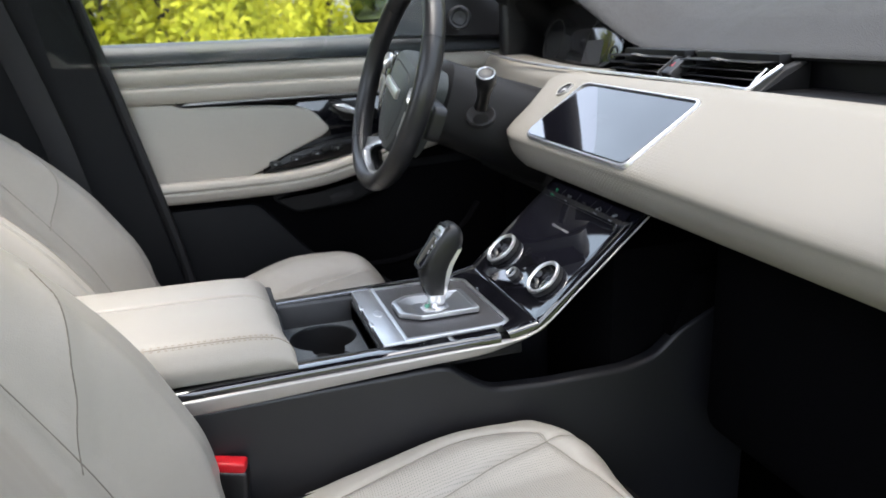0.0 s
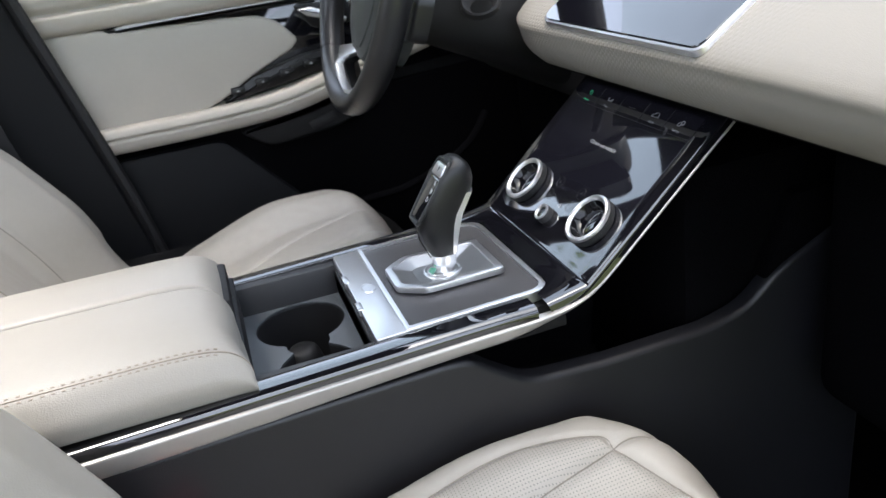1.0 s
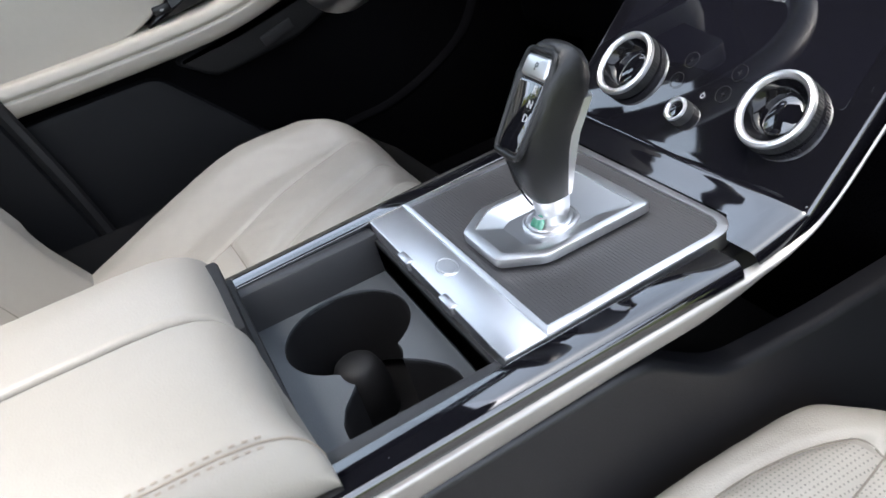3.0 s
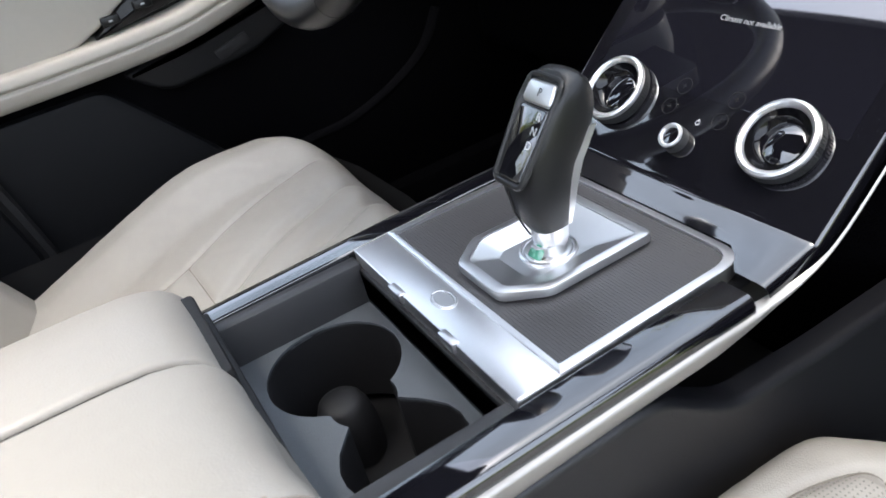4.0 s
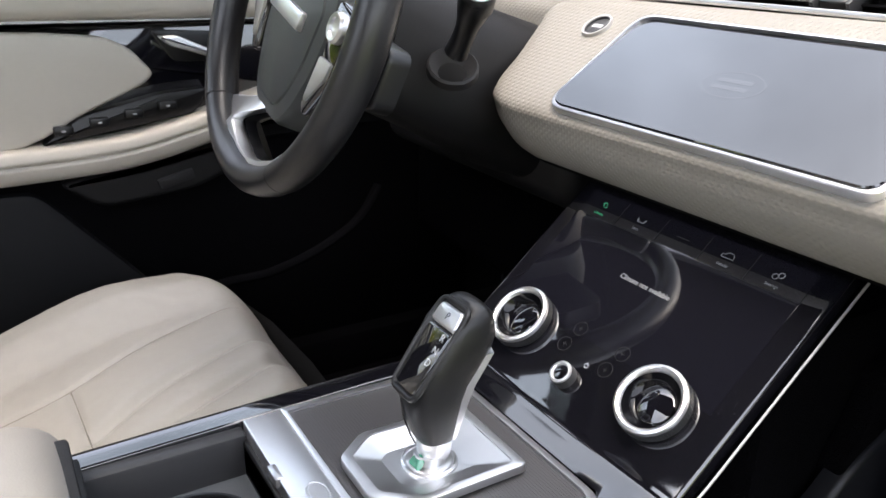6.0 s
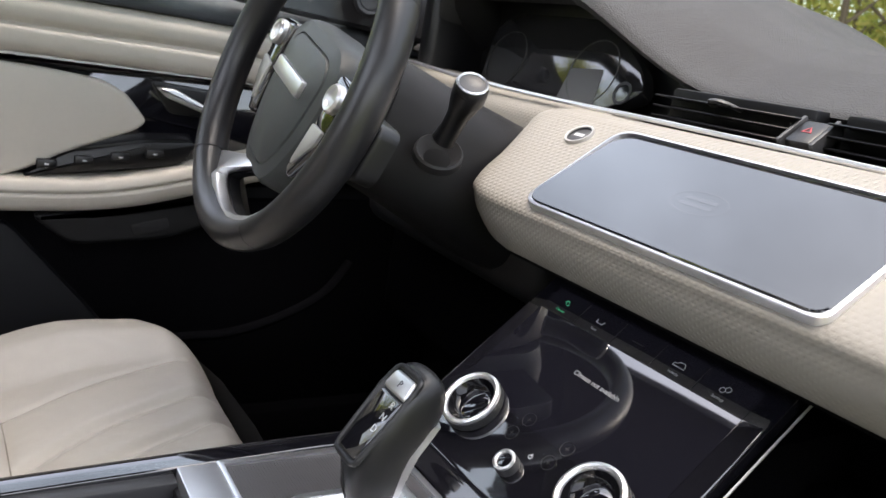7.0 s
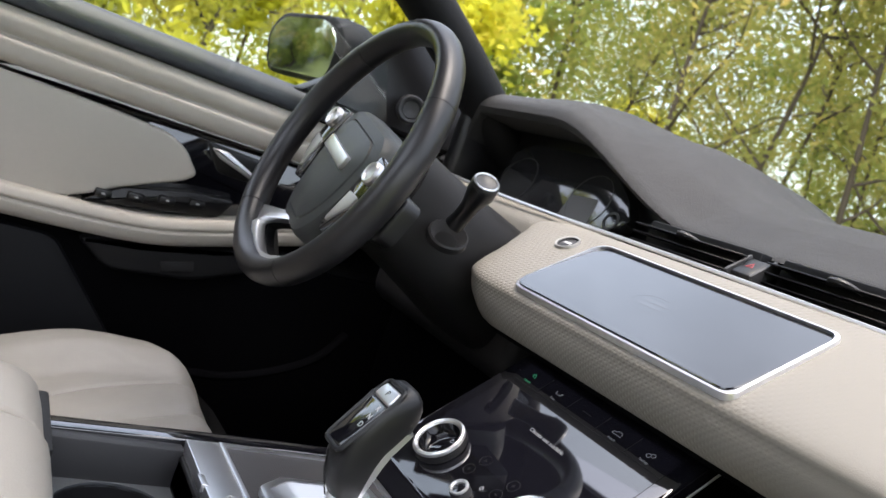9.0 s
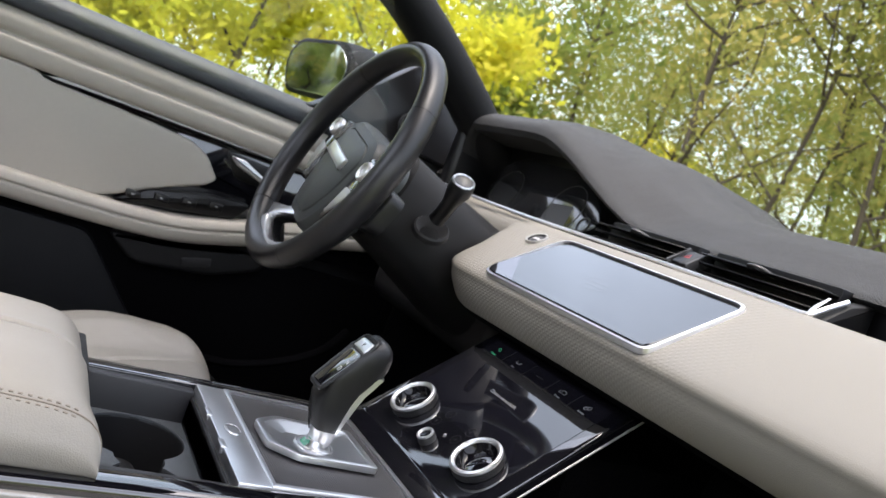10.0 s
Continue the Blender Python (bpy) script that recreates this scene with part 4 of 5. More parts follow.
    rings = [[H @ Vector((x * k, y * k, z)) for x, y in out] for k, z in ((1.0, -0.045), (1.03, -0.015), (1.0, 0.003), (0.95, 0.010), (0.80, 0.0135), (0.785, 0.0118), (0.77, 0.0148), (0.66, 0.0175), (0.4, 0.0205), (0.1, 0.021))]
    pad = part("hub_pad", loft(rings, True, True), HUB_SKIN, w, "black grained hub pad")
    part("emblem_bar", box((-0.040, -0.0085, 0.010), (0.040, 0.0085, 0.0245), 0.002, 2, at(H, 0, 0.024, 0)), SILVER, pad, "plain silver emblem bar")
    for sgn in (-1, 1):
        part("spoke", slab(rounded([(sgn * 0.055, 0.045), (sgn * 0.155, 0.052), (sgn * 0.158, 0.0), (sgn * 0.055, -0.03)], 0.012), 0.022, at(H, 0, 0, -0.004), 0.006, 3), SATIN_BLACK, w)
        pod = part("button_pod", slab(rounded([(sgn * 0.073, 0.062), (sgn * 0.112, 0.058), (sgn * 0.108, 0.0), (sgn * 0.082, -0.045), (sgn * 0.068, -0.038), (sgn * 0.077, 0.0)], 0.008), 0.02, at(H, 0, 0, 0.012), 0.005, 3), PIANO, w, "gloss black button pod")
        part("button_dial", lathe([(0.0135, 0), (0.0135, 0.006), (0.0115, 0.0085), (0.0088, 0.008), (0.008, 0.0055), (0.0, 0.005)], at(H, sgn * 0.096, 0.042, 0.011), 32), SILVER, pod, "satin silver dial")
        part("button_face", slab(rounded([(sgn * 0.08, 0.012), (sgn * 0.106, 0.014), (sgn * 0.104, 0.0), (sgn * 0.082, -0.03), (sgn * 0.077, -0.028)], 0.003), 0.008, at(H, 0, 0, 0.0142), 0.001), TRIM, pod)
    # lower spoke: a silver hook from the pad round to the rim
    o = [(-0.035, -0.084), (-0.075, -0.094), (-0.112, -0.100), (-0.120, -0.108), (-0.100, -0.130), (-0.070, -0.146), (-0.030, -0.157), (0.020, -0.158), (0.070, -0.143), (0.105, -0.118), (0.098, -0.113), (0.060, -0.135), (0.030, -0.143), (0.0, -0.1455), (-0.026, -0.139), (-0.046, -0.129), (-0.060, -0.120), (-0.054, -0.115), (-0.040, -0.108), (-0.020, -0.098)]
    inv = W.inverted()
    for name, z, material, label in (("lower_spoke", 0.008, SILVER, "satin silver curved lower spoke"), ("lower_spoke_back", -0.006, SATIN_BLACK, "")):
        bm = slab(rounded(o, 0.004, 2), 0.012, at(W, 0, 0, z), 0.002, 2)
        for vert in bm.verts:
            q = inv @ vert.co
            q.z -= 0.006 * step(0.148, 0.161, math.hypot(q.x, q.y)) + 0.024 * step(-0.118, -0.088, q.y)
            vert.co = W @ q
        part(name, bm, material, w, label)


# ---- the centre console ----
RAIL = [(-0.64, 0.764), (-0.4, 0.770), (-0.1, 0.778), (0.08, 0.782), (0.14, 0.7825), (0.172, 0.7848), (0.195, 0.7965), (0.235, 0.832), (0.28, 0.8715), (0.34, 0.924)]


def build_console():
    c = thing("center_console", (0, 0.0, 0.4), "centre console in gloss black and silver with cup holders", "console")
    for s in (-1, 1):
        x = s * 0.1125
        path = smooth_line([(x, y, z) for y, z in RAIL], 8)
        cut = [i for i, p in enumerate(path) if p.y < 0.149][-1]
        prof = rounded([(-0.0118, -0.018), (0.0118, -0.018), (0.0118, -0.004), (0.008, 0.0), (-0.0118, 0.0)], [0.002, 0.003, 0.003, 0.004, 0.0015], 3)
        if s < 0:
            prof = [(-a, b) for a, b in reversed(prof)]
        part("rail", ribbon(path[:cut], prof), PIANO, c, "gloss black rail beside the shifter")
        rings = []
        line = smooth_line([(s * (0.1215 + 0.0075 * step(0.14, 0.21, y)), y, z) for y, z in (RAIL if s > 0 else RAIL[:6])], 6)
        for i, p in enumerate(line):
            d = (line[min(i + 1, len(line) - 1)] - line[max(i - 1, 0)]).normalized()
            up = Vector((1, 0, 0)).cross(d)
            low, high = -0.029 + 0.006 * step(-0.2, 0.1, p.y) + 0.0148 * step(0.1, 0.2, p.y), -0.0105 + 0.0035 * step(0.13, 0.2, p.y)
            rings.append([p + Vector((s, 0, 0)) * w + up * q for w, q in rounded([(-0.004 + 0.0036 * step(0.13, 0.2, p.y), low), (0.004 - 0.0036 * step(0.13, 0.2, p.y), low), (0.0062 - 0.0056 * step(0.13, 0.2, p.y), high), (-0.004 + 0.0036 * step(0.13, 0.2, p.y), high + 0.001)], [0.001 - 0.0009 * step(0.13, 0.2, p.y), 0.0028 - 0.0026 * step(0.13, 0.2, p.y), 0.0028 - 0.0026 * step(0.13, 0.2, p.y), 0.001 - 0.0009 * step(0.13, 0.2, p.y)], 3)])
        part("side_trim", loft(rings, True, True), TRIM, c, "satin silver side trim")
        wall = [(-0.64, 0.742), (0.055, 0.754), (0.077, 0.751), (0.102, 0.731), (0.128, 0.7135), (0.2, 0.7085), (0.31, 0.709), (0.352, 0.719), (0.388, 0.75), (0.5, 0.8), (0.5, 0.4), (-0.64, 0.4)]
        m = axes((0.124, 0, 0), (0, 1, 0), (0, 0, 1)) if s > 0 else axes((-0.109, 0, 0), (0, 1, 0), (0, 0, 1))
        part("side_wall", slab(rounded(wall, 0.015), 0.018, m, 0.006, 5), CONSOLE_BLACK, c, "black plastic side wall")
    # Front of the side walls and core: shade put in as near-zero black
    for s in (-1, 1):
        part("shaded_wall_front", slab(rounded([(0.374, 0.5), (0.376, 0.748), (0.392, 0.775), (0.41, 0.82), (0.5, 0.82), (0.5, 0.5)], 0.01), 0.018, axes((0.119, 0, 0), (0, 1, 0), (0, 0, 1)) if s > 0 else axes((-0.109, 0, 0), (0, 1, 0), (0, 0, 1)), 0.003), CARPET_SHADE_BLACK, c)
    part("front_core", box((-0.10, 0.3, 0.4), (0.10, 0.5, 0.86), 0.01), CARPET_SHADE_BLACK, c)
    part("tray_floor", box((-0.11, 0.05, 0.56), (0.11, 0.5, 0.57), 0.002), RUBBER, c)
    # silver strip, framed inlay
    strip = [(-0.099, 0.003), (0.099, 0.003), (0.099, 0.034), (-0.099, 0.034)]
    sp = part("cover_strip", slab(rounded(strip, 0.002, 2), 0.012, FLAT, 0.001), SILVER, c, "satin silver cover strip")
    for x in (-0.036, 0.036):
        part("finger_notch", box((x - 0.004 if x < 0 else x - 0.012, 0.0005, PLATE - 0.006), (x + 0.012 if x < 0 else x + 0.004, 0.006, PLATE + 0.0008), 0.0006), SILVER, sp)
    bm = slab(ellipse(-0.001, 0.0195, 0.0115, 0.0072), 0.0012, at(FLAT, 0, 0, 0.0006), 0.0004, 1, ellipse(-0.001, 0.0195, 0.0105, 0.0063))
    bd = part("oval_badge", bm, SILVER, sp, "plain oval badge")
    part("badge_face", slab(ellipse(-0.001, 0.0195, 0.0095, 0.0054), 0.0008, at(FLAT, 0, 0, 0.0004), 0.0003, 1), SILVER, bd)
    outer = rounded([(-0.099, 0.03), (0.099, 0.03), (0.096, 0.167), (-0.096, 0.167)], [0.001, 0.001, 0.02, 0.02], 6)
    inner = rounded([(-0.093, 0.034), (0.093, 0.034), (0.0905, 0.1615), (-0.0905, 0.1615)], [0.001, 0.001, 0.017, 0.017], 6)
    part("inlay_frame", slab(outer, 0.01, at(FLAT, 0, 0, 0.0012), 0.001, 2, inner), SILVER, c, "satin silver frame")
    part("inlay", slab(inner, 0.006, at(FLAT, 0, 0, -0.001), 0), INLAY, c, "dark finely ribbed inlay")
    bm = bmesh.new()
    y = 0.036
    while y < 0.160:
        w = 0.092 if y < 0.143 else 0.092 - 0.017 * (1 - math.sqrt(max(0.0, 1 - ((y - 0.143) / 0.018) ** 2)))
        bm2 = [(-w, y), (w, y), (w, y + 0.0011), (-w, y + 0.0011)]
        slab(bm2, 0.001, at(FLAT, 0, 0, -0.00078), 0, 1, None, bm)
        y += 0.0022
    tagged(part("inlay_ribs", bm, INLAY, c), kind="stuff")
    part("under_plate", box((-0.104, 0.0, 0.745), (0.104, 0.175, 0.772), 0.002), RUBBER, c)
    # open bin with its cup holders
    for s in (-1, 1):
        part("bin_wall", box((min(s * 0.089, s * 0.103), -0.13, 0.69), (max(s * 0.089, s * 0.103), 0.003, PLATE - 0.006), 0.002), GREY_PLASTIC, c)
    part("bin_end", box((-0.1, 0.0, 0.69), (0.1, 0.006, PLATE - 0.011), 0.002), SATIN_BLACK, c)
    part("bin_floor", box((-0.1, -0.13, 0.66), (0.1, 0.01, 0.666), 0.001), RUBBER, c)
    build_cups(c)
    # the glossy sloping panel
    line = smooth_line([(0, 0.1685, 0.7827), (0, 0.1760, 0.7852), (0, 0.1830, 0.7878), (0, 0.1885, 0.7900), (0, 0.1925, 0.7932), (0, 0.1985, 0.7984), (0, 0.2112, 0.8096)], 6)
    line += [LOW @ Vector((0, v, 0)) for v in (0.004, 0.03, 0.06, 0.09, 0.12, 0.155)]
    half = [(0.1222, -0.012), (0.1222, -0.0035), (0.1215, -0.0016), (0.1200, -0.0004), (0.1180, 0.0), (0.101, 0.0), (0.082, 0.0), (0.04, 0.0)]
    rings = []
    for i, p in enumerate(line):
        d = (line[min(i + 1, len(line) - 1)] - line[max(i - 1, 0)]).normalized()
        up = Vector((1, 0, 0)).cross(d)
        ahead = Vector((0, -0.92 * max(0.0, 0.1885 - p.y), 0))   # the flanks reach further back beside the framed inlay
        rings.append([p + Vector((x, 0, 0)) + up * h + (ahead if abs(x) > 0.1 else Vector()) for x, h in [(-a, b) for a, b in half] + [(0, 0)] + half[::-1]])
    p = part("control_panel", loft(rings), PIANO, c, "gloss black sloping touch panel that curves into the shifter plate")
    for sx in (-1, 1):
        km = at(LOW, sx * 0.0705 + 0.001, 0.0168, -0.002)
        k = part("rotary_knob", lathe([(0.0228, -0.008), (0.0228, 0.0), (0.0245, 0.0015), (0.0250, 0.003), (0.0250, 0.0095), (0.0242, 0.0105)], km, 64), SATIN_BLACK, c, "rotary knob with a knurled rim")
        bm = bmesh.new()
        for i in range(72):
            t = 2 * math.pi * i / 72
            box((-0.0006, 0.0245, 0.0035), (0.0006, 0.0256, 0.0092), 0, 1, km @ Matrix.Rotation(t, 4, "Z"), bm)
        tagged(part("knurling", bm, GREY_PLASTIC, k), kind="stuff")
        part("knob_ring", lathe([(0.0250, 0.0095), (0.0254, 0.011), (0.0248, 0.0128), (0.0230, 0.0136), (0.0212, 0.0128), (0.0200, 0.0108), (0.0203, 0.008)], km, 64), SILVER, k, "bright metal ring")
        part("knob_bowl", lathe([(0.0203, 0.0112), (0.0180, 0.006), (0.0152, 0.0026), (0.0138, 0.002), (0.0, 0.0014)], km, 48), BOWL, k, "gloss black bowl")
        part("knob_lens", lathe([(0.0136, 0.002), (0.0132, 0.0036), (0.012, 0.0042), (0.0, 0.0043)], km, 40), SCREEN, k)
    pm = at(LOW, -0.001, -0.0018, -0.0015)
    pk = part("power_knob", lathe([(0.0092, 0.0), (0.0092, 0.0078), (0.0085, 0.0092), (0.0062, 0.0092)], pm, 40), GREY_PLASTIC, c, "small power knob")
    part("knob_ring", lathe([(0.0088, 0.0082), (0.0086, 0.0102), (0.0070, 0.0106), (0.0060, 0.0094), (0.0060, 0.008)], pm, 40), SILVER, pk)
    part("knob_cap", lathe([(0.0062, 0.0086), (0.003, 0.0092), (0.0, 0.0093)], pm, 32), PIANO, pk)
    build_panel_marks(c, p)


def build_cups(c):
    z = 0.744
    # a shelf with two round openings and a waist between them
    n = 64
    ca, ra, cb, rb = Vector((-0.043, -0.048)), 0.0445, Vector((0.050, -0.045)), 0.0375
    hole = []
    for i in range(n):
        t = 2 * math.pi * i / n
        d = Vector((math.cos(t), math.sin(t)))
        o = Vector((0.0, -0.047))
        best = 0.021
        for cc, rr in ((ca, ra), (cb, rb)):
            b = (o - cc).dot(d)
            q = b * b - (o - cc).length_squared + rr * rr
            if q > 0:
                best = max(best, -b + math.sqrt(q))
        hole.append((o.x + d.x * best, o.y + d.y * best))
    outer = []
    for hx, hy in hole:
        d = Vector((hx, hy + 0.047))
        k = min(0.0895 / max(abs(d.x), 1e-6), (0.0485 if d.y > 0 else 0.08) / max(abs(d.y), 1e-6))
        outer.append((d.x * k, -0.047 + d.y * k))
    m = axes((0, 0, z), (1, 0, 0), (0, 1, 0))
    part("cup_holder_shelf", slab(outer, 0.004, m, 0, 1, hole), CUP_GREY, c, "dark grey cup holder insert")
    rings = [[(x, y, zz) for x, y in hole] for zz in (z - 0.002, z - 0.03, z - 0.068)]
    part("cup_well", loft(rings, True, False), RUBBER, c)
    part("cup_divider", tube(smooth_line([(-0.046, -0.052, 0.668), (-0.046, -0.052, 0.685), (-0.046, -0.052, 0.70), (-0.046, -0.052, 0.712), (-0.046, -0.052, 0.717)], 3), [0.021] * 5 + [0.020, 0.0195, 0.0185, 0.017, 0.0155, 0.013, 0.009, 0.002], 20), RUBBER, c, "rounded rubber cup divider")


def build_panel_marks(c, p):
    up = 0.0007
    part("display_area", slab(rounded([(-0.1045, 0.03), (0.1055, 0.03), (0.1055, 0.145), (-0.1045, 0.145)], 0.002), 0.002, at(LOW, 0, 0, 0.0004), 0), LCD, p, "dimly lit touch display")
    writing("status_text", "Climate not available", 0.0058, at(LOW, 0.002, 0.086, up), GLOW, p)
    for x, v in ((-0.0185, 0.0345), (-0.0215, 0.0185), (0.0255, 0.0345), (0.0225, 0.0185)):
        part("touch_ring", lathe([(0.0056, 0.0), (0.0056, 0.0002), (0.0059, 0.0002), (0.0059, 0.0)], at(LOW, x, v, up), 32), DIM, p)
        part("touch_mark", box((-0.0018, -0.0002, 0.0), (0.0018, 0.0002, 0.0002), 0, 1, at(LOW, x, v, up)), DIM, p)
        part("touch_mark", box((-0.0002, -0.0018, 0.0), (0.0002, 0.0018, 0.0002), 0, 1, at(LOW, x, v, up)), DIM, p)
    part("power_mark", lathe([(0.0014, 0.0), (0.0014, 0.0002), (0.0018, 0.0002), (0.0018, 0.0)], at(LOW, 0.0075, 0.0135, up), 20), GREY_MARK, p)
    part("power_mark", box((-0.0002, 0.0008, 0), (0.0002, 0.0026, 0.0002), 0, 1, at(LOW, 0.0075, 0.0135, up)), GREY_MARK, p)
    for x in (-0.063, -0.02, 0.022, 0.062):
        part("tab_line", box((-0.0002, 0.1215, 0), (0.0002, 0.1435, 0.0002), 0, 1, at(LOW, x, 0, up)), DIM, p)
    part("tab_line", box((-0.1, 0.121, 0), (0.105, 0.1213, 0.0002), 0, 1, at(LOW, 0, 0, up)), DIM, p)
    for text, x, material in (("Climate", -0.084, GREEN_GLOW), ("Seats", -0.042, GLOW), ("Vehicle", 0.042, GLOW), ("Settings", 0.082, GLOW)):
        writing("tab_label", text, 0.0033, at(LOW, x, 0.1255, up), material, p)
    def stroke(points, x, v, material, r=0.0003):
        part("tab_icon", tube([at(LOW, x, v, up) @ Vector((a, b, 0)) for a, b in points], r, 4), material, p)
    stroke([(-0.002, 0.003), (-0.001, -0.001), (0.002, -0.002), (0.003, 0.0)], -0.084, 0.134, GREEN_GLOW)
    stroke([(-0.003, 0.001), (0.0, 0.003), (0.002, 0.001)], -0.084, 0.134, GREEN_GLOW)
    stroke([(-0.004, 0.002), (-0.003, -0.001), (-0.0005, -0.001)], -0.042, 0.133, GLOW, 0.0005)
    stroke([(0.0005, -0.001), (0.003, -0.001), (0.0042, 0.002)], -0.042, 0.133, GLOW, 0.0005)
    stroke([(-0.0055, -0.0015), (-0.005, 0.001), (-0.003, 0.001), (-0.001, 0.003), (0.003, 0.003), (0.0045, 0.001), (0.005, -0.0015), (-0.0055, -0.0015)], 0.042, 0.133, GLOW)
    part("tab_icon", box((-0.006, 0.1325, 0), (0.006, 0.1331, 0.0002), 0, 1, at(LOW, 0.001, 0, up)), DIM, p)
    for x, v, r in ((0.0805, 0.1325, 0.0018), (0.084, 0.1345, 0.0018)):
        part("tab_icon", lathe([(r, 0.0), (r, 0.0002), (r + 0.0005, 0.0002), (r + 0.0005, 0.0)], at(LOW, x, v, up), 20), GLOW, p)


def build_selector():
    g = thing("gear_selector", (0.004, 0.09, PLATE), "black leather gear selector with a chrome collar", "gear lever")
    o = [(-0.018, 0.041), (0.028, 0.041), (0.046, 0.066), (0.046, 0.143), (-0.034, 0.143), (-0.036, 0.064)]
    k = [(0.005 + (x - 0.005) * 0.66, 0.092 + (y - 0.092) * 0.62) for x, y in o]
    outer, inner = rounded(o, 0.005, 3), rounded(k, 0.004, 3)
    part("bezel", slab(outer, 0.006, at(FLAT, 0, 0, 0.0075), 0.0012, 2, [(0.005 + (x - 0.005) * 0.86, 0.092 + (y - 0.092) * 0.86) for x, y in outer]), BRIGHT_SILVER, g, "faceted satin silver bezel")
    corners = [(-0.0155, 0.0455), (0.0262, 0.0455), (0.0422, 0.0675), (0.0422, 0.1392), (-0.0305, 0.1392), (-0.0325, 0.0655)]
    well = [(-0.009, 0.066), (0.018, 0.066), (0.025, 0.073), (0.025, 0.116), (-0.013, 0.116), (-0.014, 0.073)]
    rings = [[FLAT @ Vector((x, y, 0.0072)) for x, y in rounded(corners, 0.003, 2)], [FLAT @ Vector((x, y, 0.0018)) for x, y in rounded(well, 0.002, 2)], [FLAT @ Vector((0.005 + (x - 0.005) * 0.2, 0.092 + (y - 0.092) * 0.2, 0.0018)) for x, y in rounded(well, 0.002, 2)]]
    part("bezel_dish", loft(rings, True, False), BRIGHT_SILVER, g, "faceted dish of the bezel", 12)
    cm = at(FLAT, 0.007, 0.093, 0.0018)
    part("collar", lathe([(0.0185, 0.0), (0.0185, 0.0016), (0.0172, 0.0022), (0.0165, 0.0010), (0.0150, 0.0006)], cm, 40), SILVER, g)
    part("foot", lathe([(0.0158, 0.0004), (0.0154, 0.0016), (0.0145, 0.0022), (0.0112, 0.0026), (0.0106, 0.0044), (0.0098, 0.0076), (0.0, 0.0080)], cm, 40), BRIGHT_SILVER, g, "satin stepped foot")
    # Green disc stands for a reflection in the metal foot
    part("green_reflection_patch", lathe([(0.0062, 0.0), (0.0050, 0.0006), (0.0, 0.0008)], Matrix.Translation((0.0095, 0.0818, PLATE + 0.0056)) @ Vector((0.1, -0.8, 0.8)).to_track_quat("Z", "Y").to_matrix().to_4x4(), 20), GREEN_REFLECTION, g, "small green patch painted as a reflection on the foot")
    part("stem", lathe([(0.0100, 0.006), (0.0104, 0.008), (0.0112, 0.010), (0.0118, 0.0155), (0.0121, 0.021), (0.0, 0.0212)], at(FLAT, 0.006, 0.0968, 0), 36), SILVER, g)
    # the grip: swells to the top, its back cut by a sloping face
    secs = [  # height, back, front, half width
        (0.8015, 0.0862, 0.1085, 0.0112), (0.8025, 0.0842, 0.1090, 0.0125), (0.808, 0.0812, 0.1100, 0.0138), (0.819, 0.0770, 0.1125, 0.0155), (0.832, 0.0745, 0.1160, 0.0168), (0.842, 0.0765, 0.1195, 0.0175),
        (0.852, 0.0838, 0.1250, 0.0188), (0.862, 0.0910, 0.1305, 0.0196), (0.872, 0.0980, 0.1330, 0.0198), (0.880, 0.1035, 0.1325, 0.0194), (0.887, 0.1080, 0.1300, 0.0180), (0.892, 0.1115, 0.1255, 0.0140), (0.8945, 0.1140, 0.1205, 0.0085)]
    def section(z, y0, y1, w):
        out = []
        for i in range(32):
            t = 2 * math.pi * i / 32
            a, b = math.copysign(abs(math.cos(t)) ** 0.7, math.cos(t)), math.copysign(abs(math.sin(t)) ** 0.75, math.sin(t))
            lip = 0.009 * step(0.836, 0.856, z) * (1 - step(0.880, 0.893, z)) * step(0.45, 0.9, abs(a)) * step(0.3, -0.5, b)
            out.append(Vector((0.006 + w * a, (y0 + y1) / 2 + (y1 - y0) / 2 * b - lip, z)))
        return out
    part("grip", loft([section(*q) for q in secs], True, True), GRIP_LEATHER, g, "black leather grip")
    rings = []
    for z, y0, y1, w in secs[:8]:
        rings.append([Vector((0.006 + a * w * 0.93, y1 - 0.0045 * a * a + 0.0012, z)) for a in (-1, -0.75, -0.4, 0, 0.4, 0.75, 1)] + [Vector((0.006 + a * w * 0.9, (y0 + y1) / 2 + 0.004, z)) for a in (1, -1)])
    part("spine", loft(rings, True, True), SILVER, g, "satin silver spine")
    T = axes((0.006, 0.0762, 0.842), (1, 0, 0), (0, 0.59, 0.8))
    part("marker_window", slab(rounded([(-0.0112, -0.001), (0.0112, -0.001), (0.0130, 0.026), (0.0138, 0.0432), (-0.0138, 0.0432), (-0.0130, 0.026)], 0.0035), 0.012, at(T, 0, 0, 0.0024), 0.0016, 3), PIANO, g, "gloss black marker window")
    part("park_button", slab(rounded([(-0.0138, 0.0440), (0.0138, 0.0440), (0.0122, 0.0575), (-0.0122, 0.0575)], 0.0035), 0.012, at(T, 0, 0, 0.0032), 0.0018, 3), SILVER, g, "silver park button")
    lip = [T @ Vector((x, y, 0.0012)) for x, y in rounded([(-0.0132, -0.003), (0.0132, -0.003), (0.0152, 0.026), (0.0160, 0.048), (0.0138, 0.0605), (-0.0138, 0.0605), (-0.0160, 0.048), (-0.0152, 0.026)], 0.005, 4)]
    part("window_rim", tube(lip, 0.0021, 8, closed=True), GRIP_LEATHER, g, "raised leather rim")
    writing("park_letter", "P", 0.0068, at(T, 0.001, 0.0508, 0.0034), RUBBER, g)
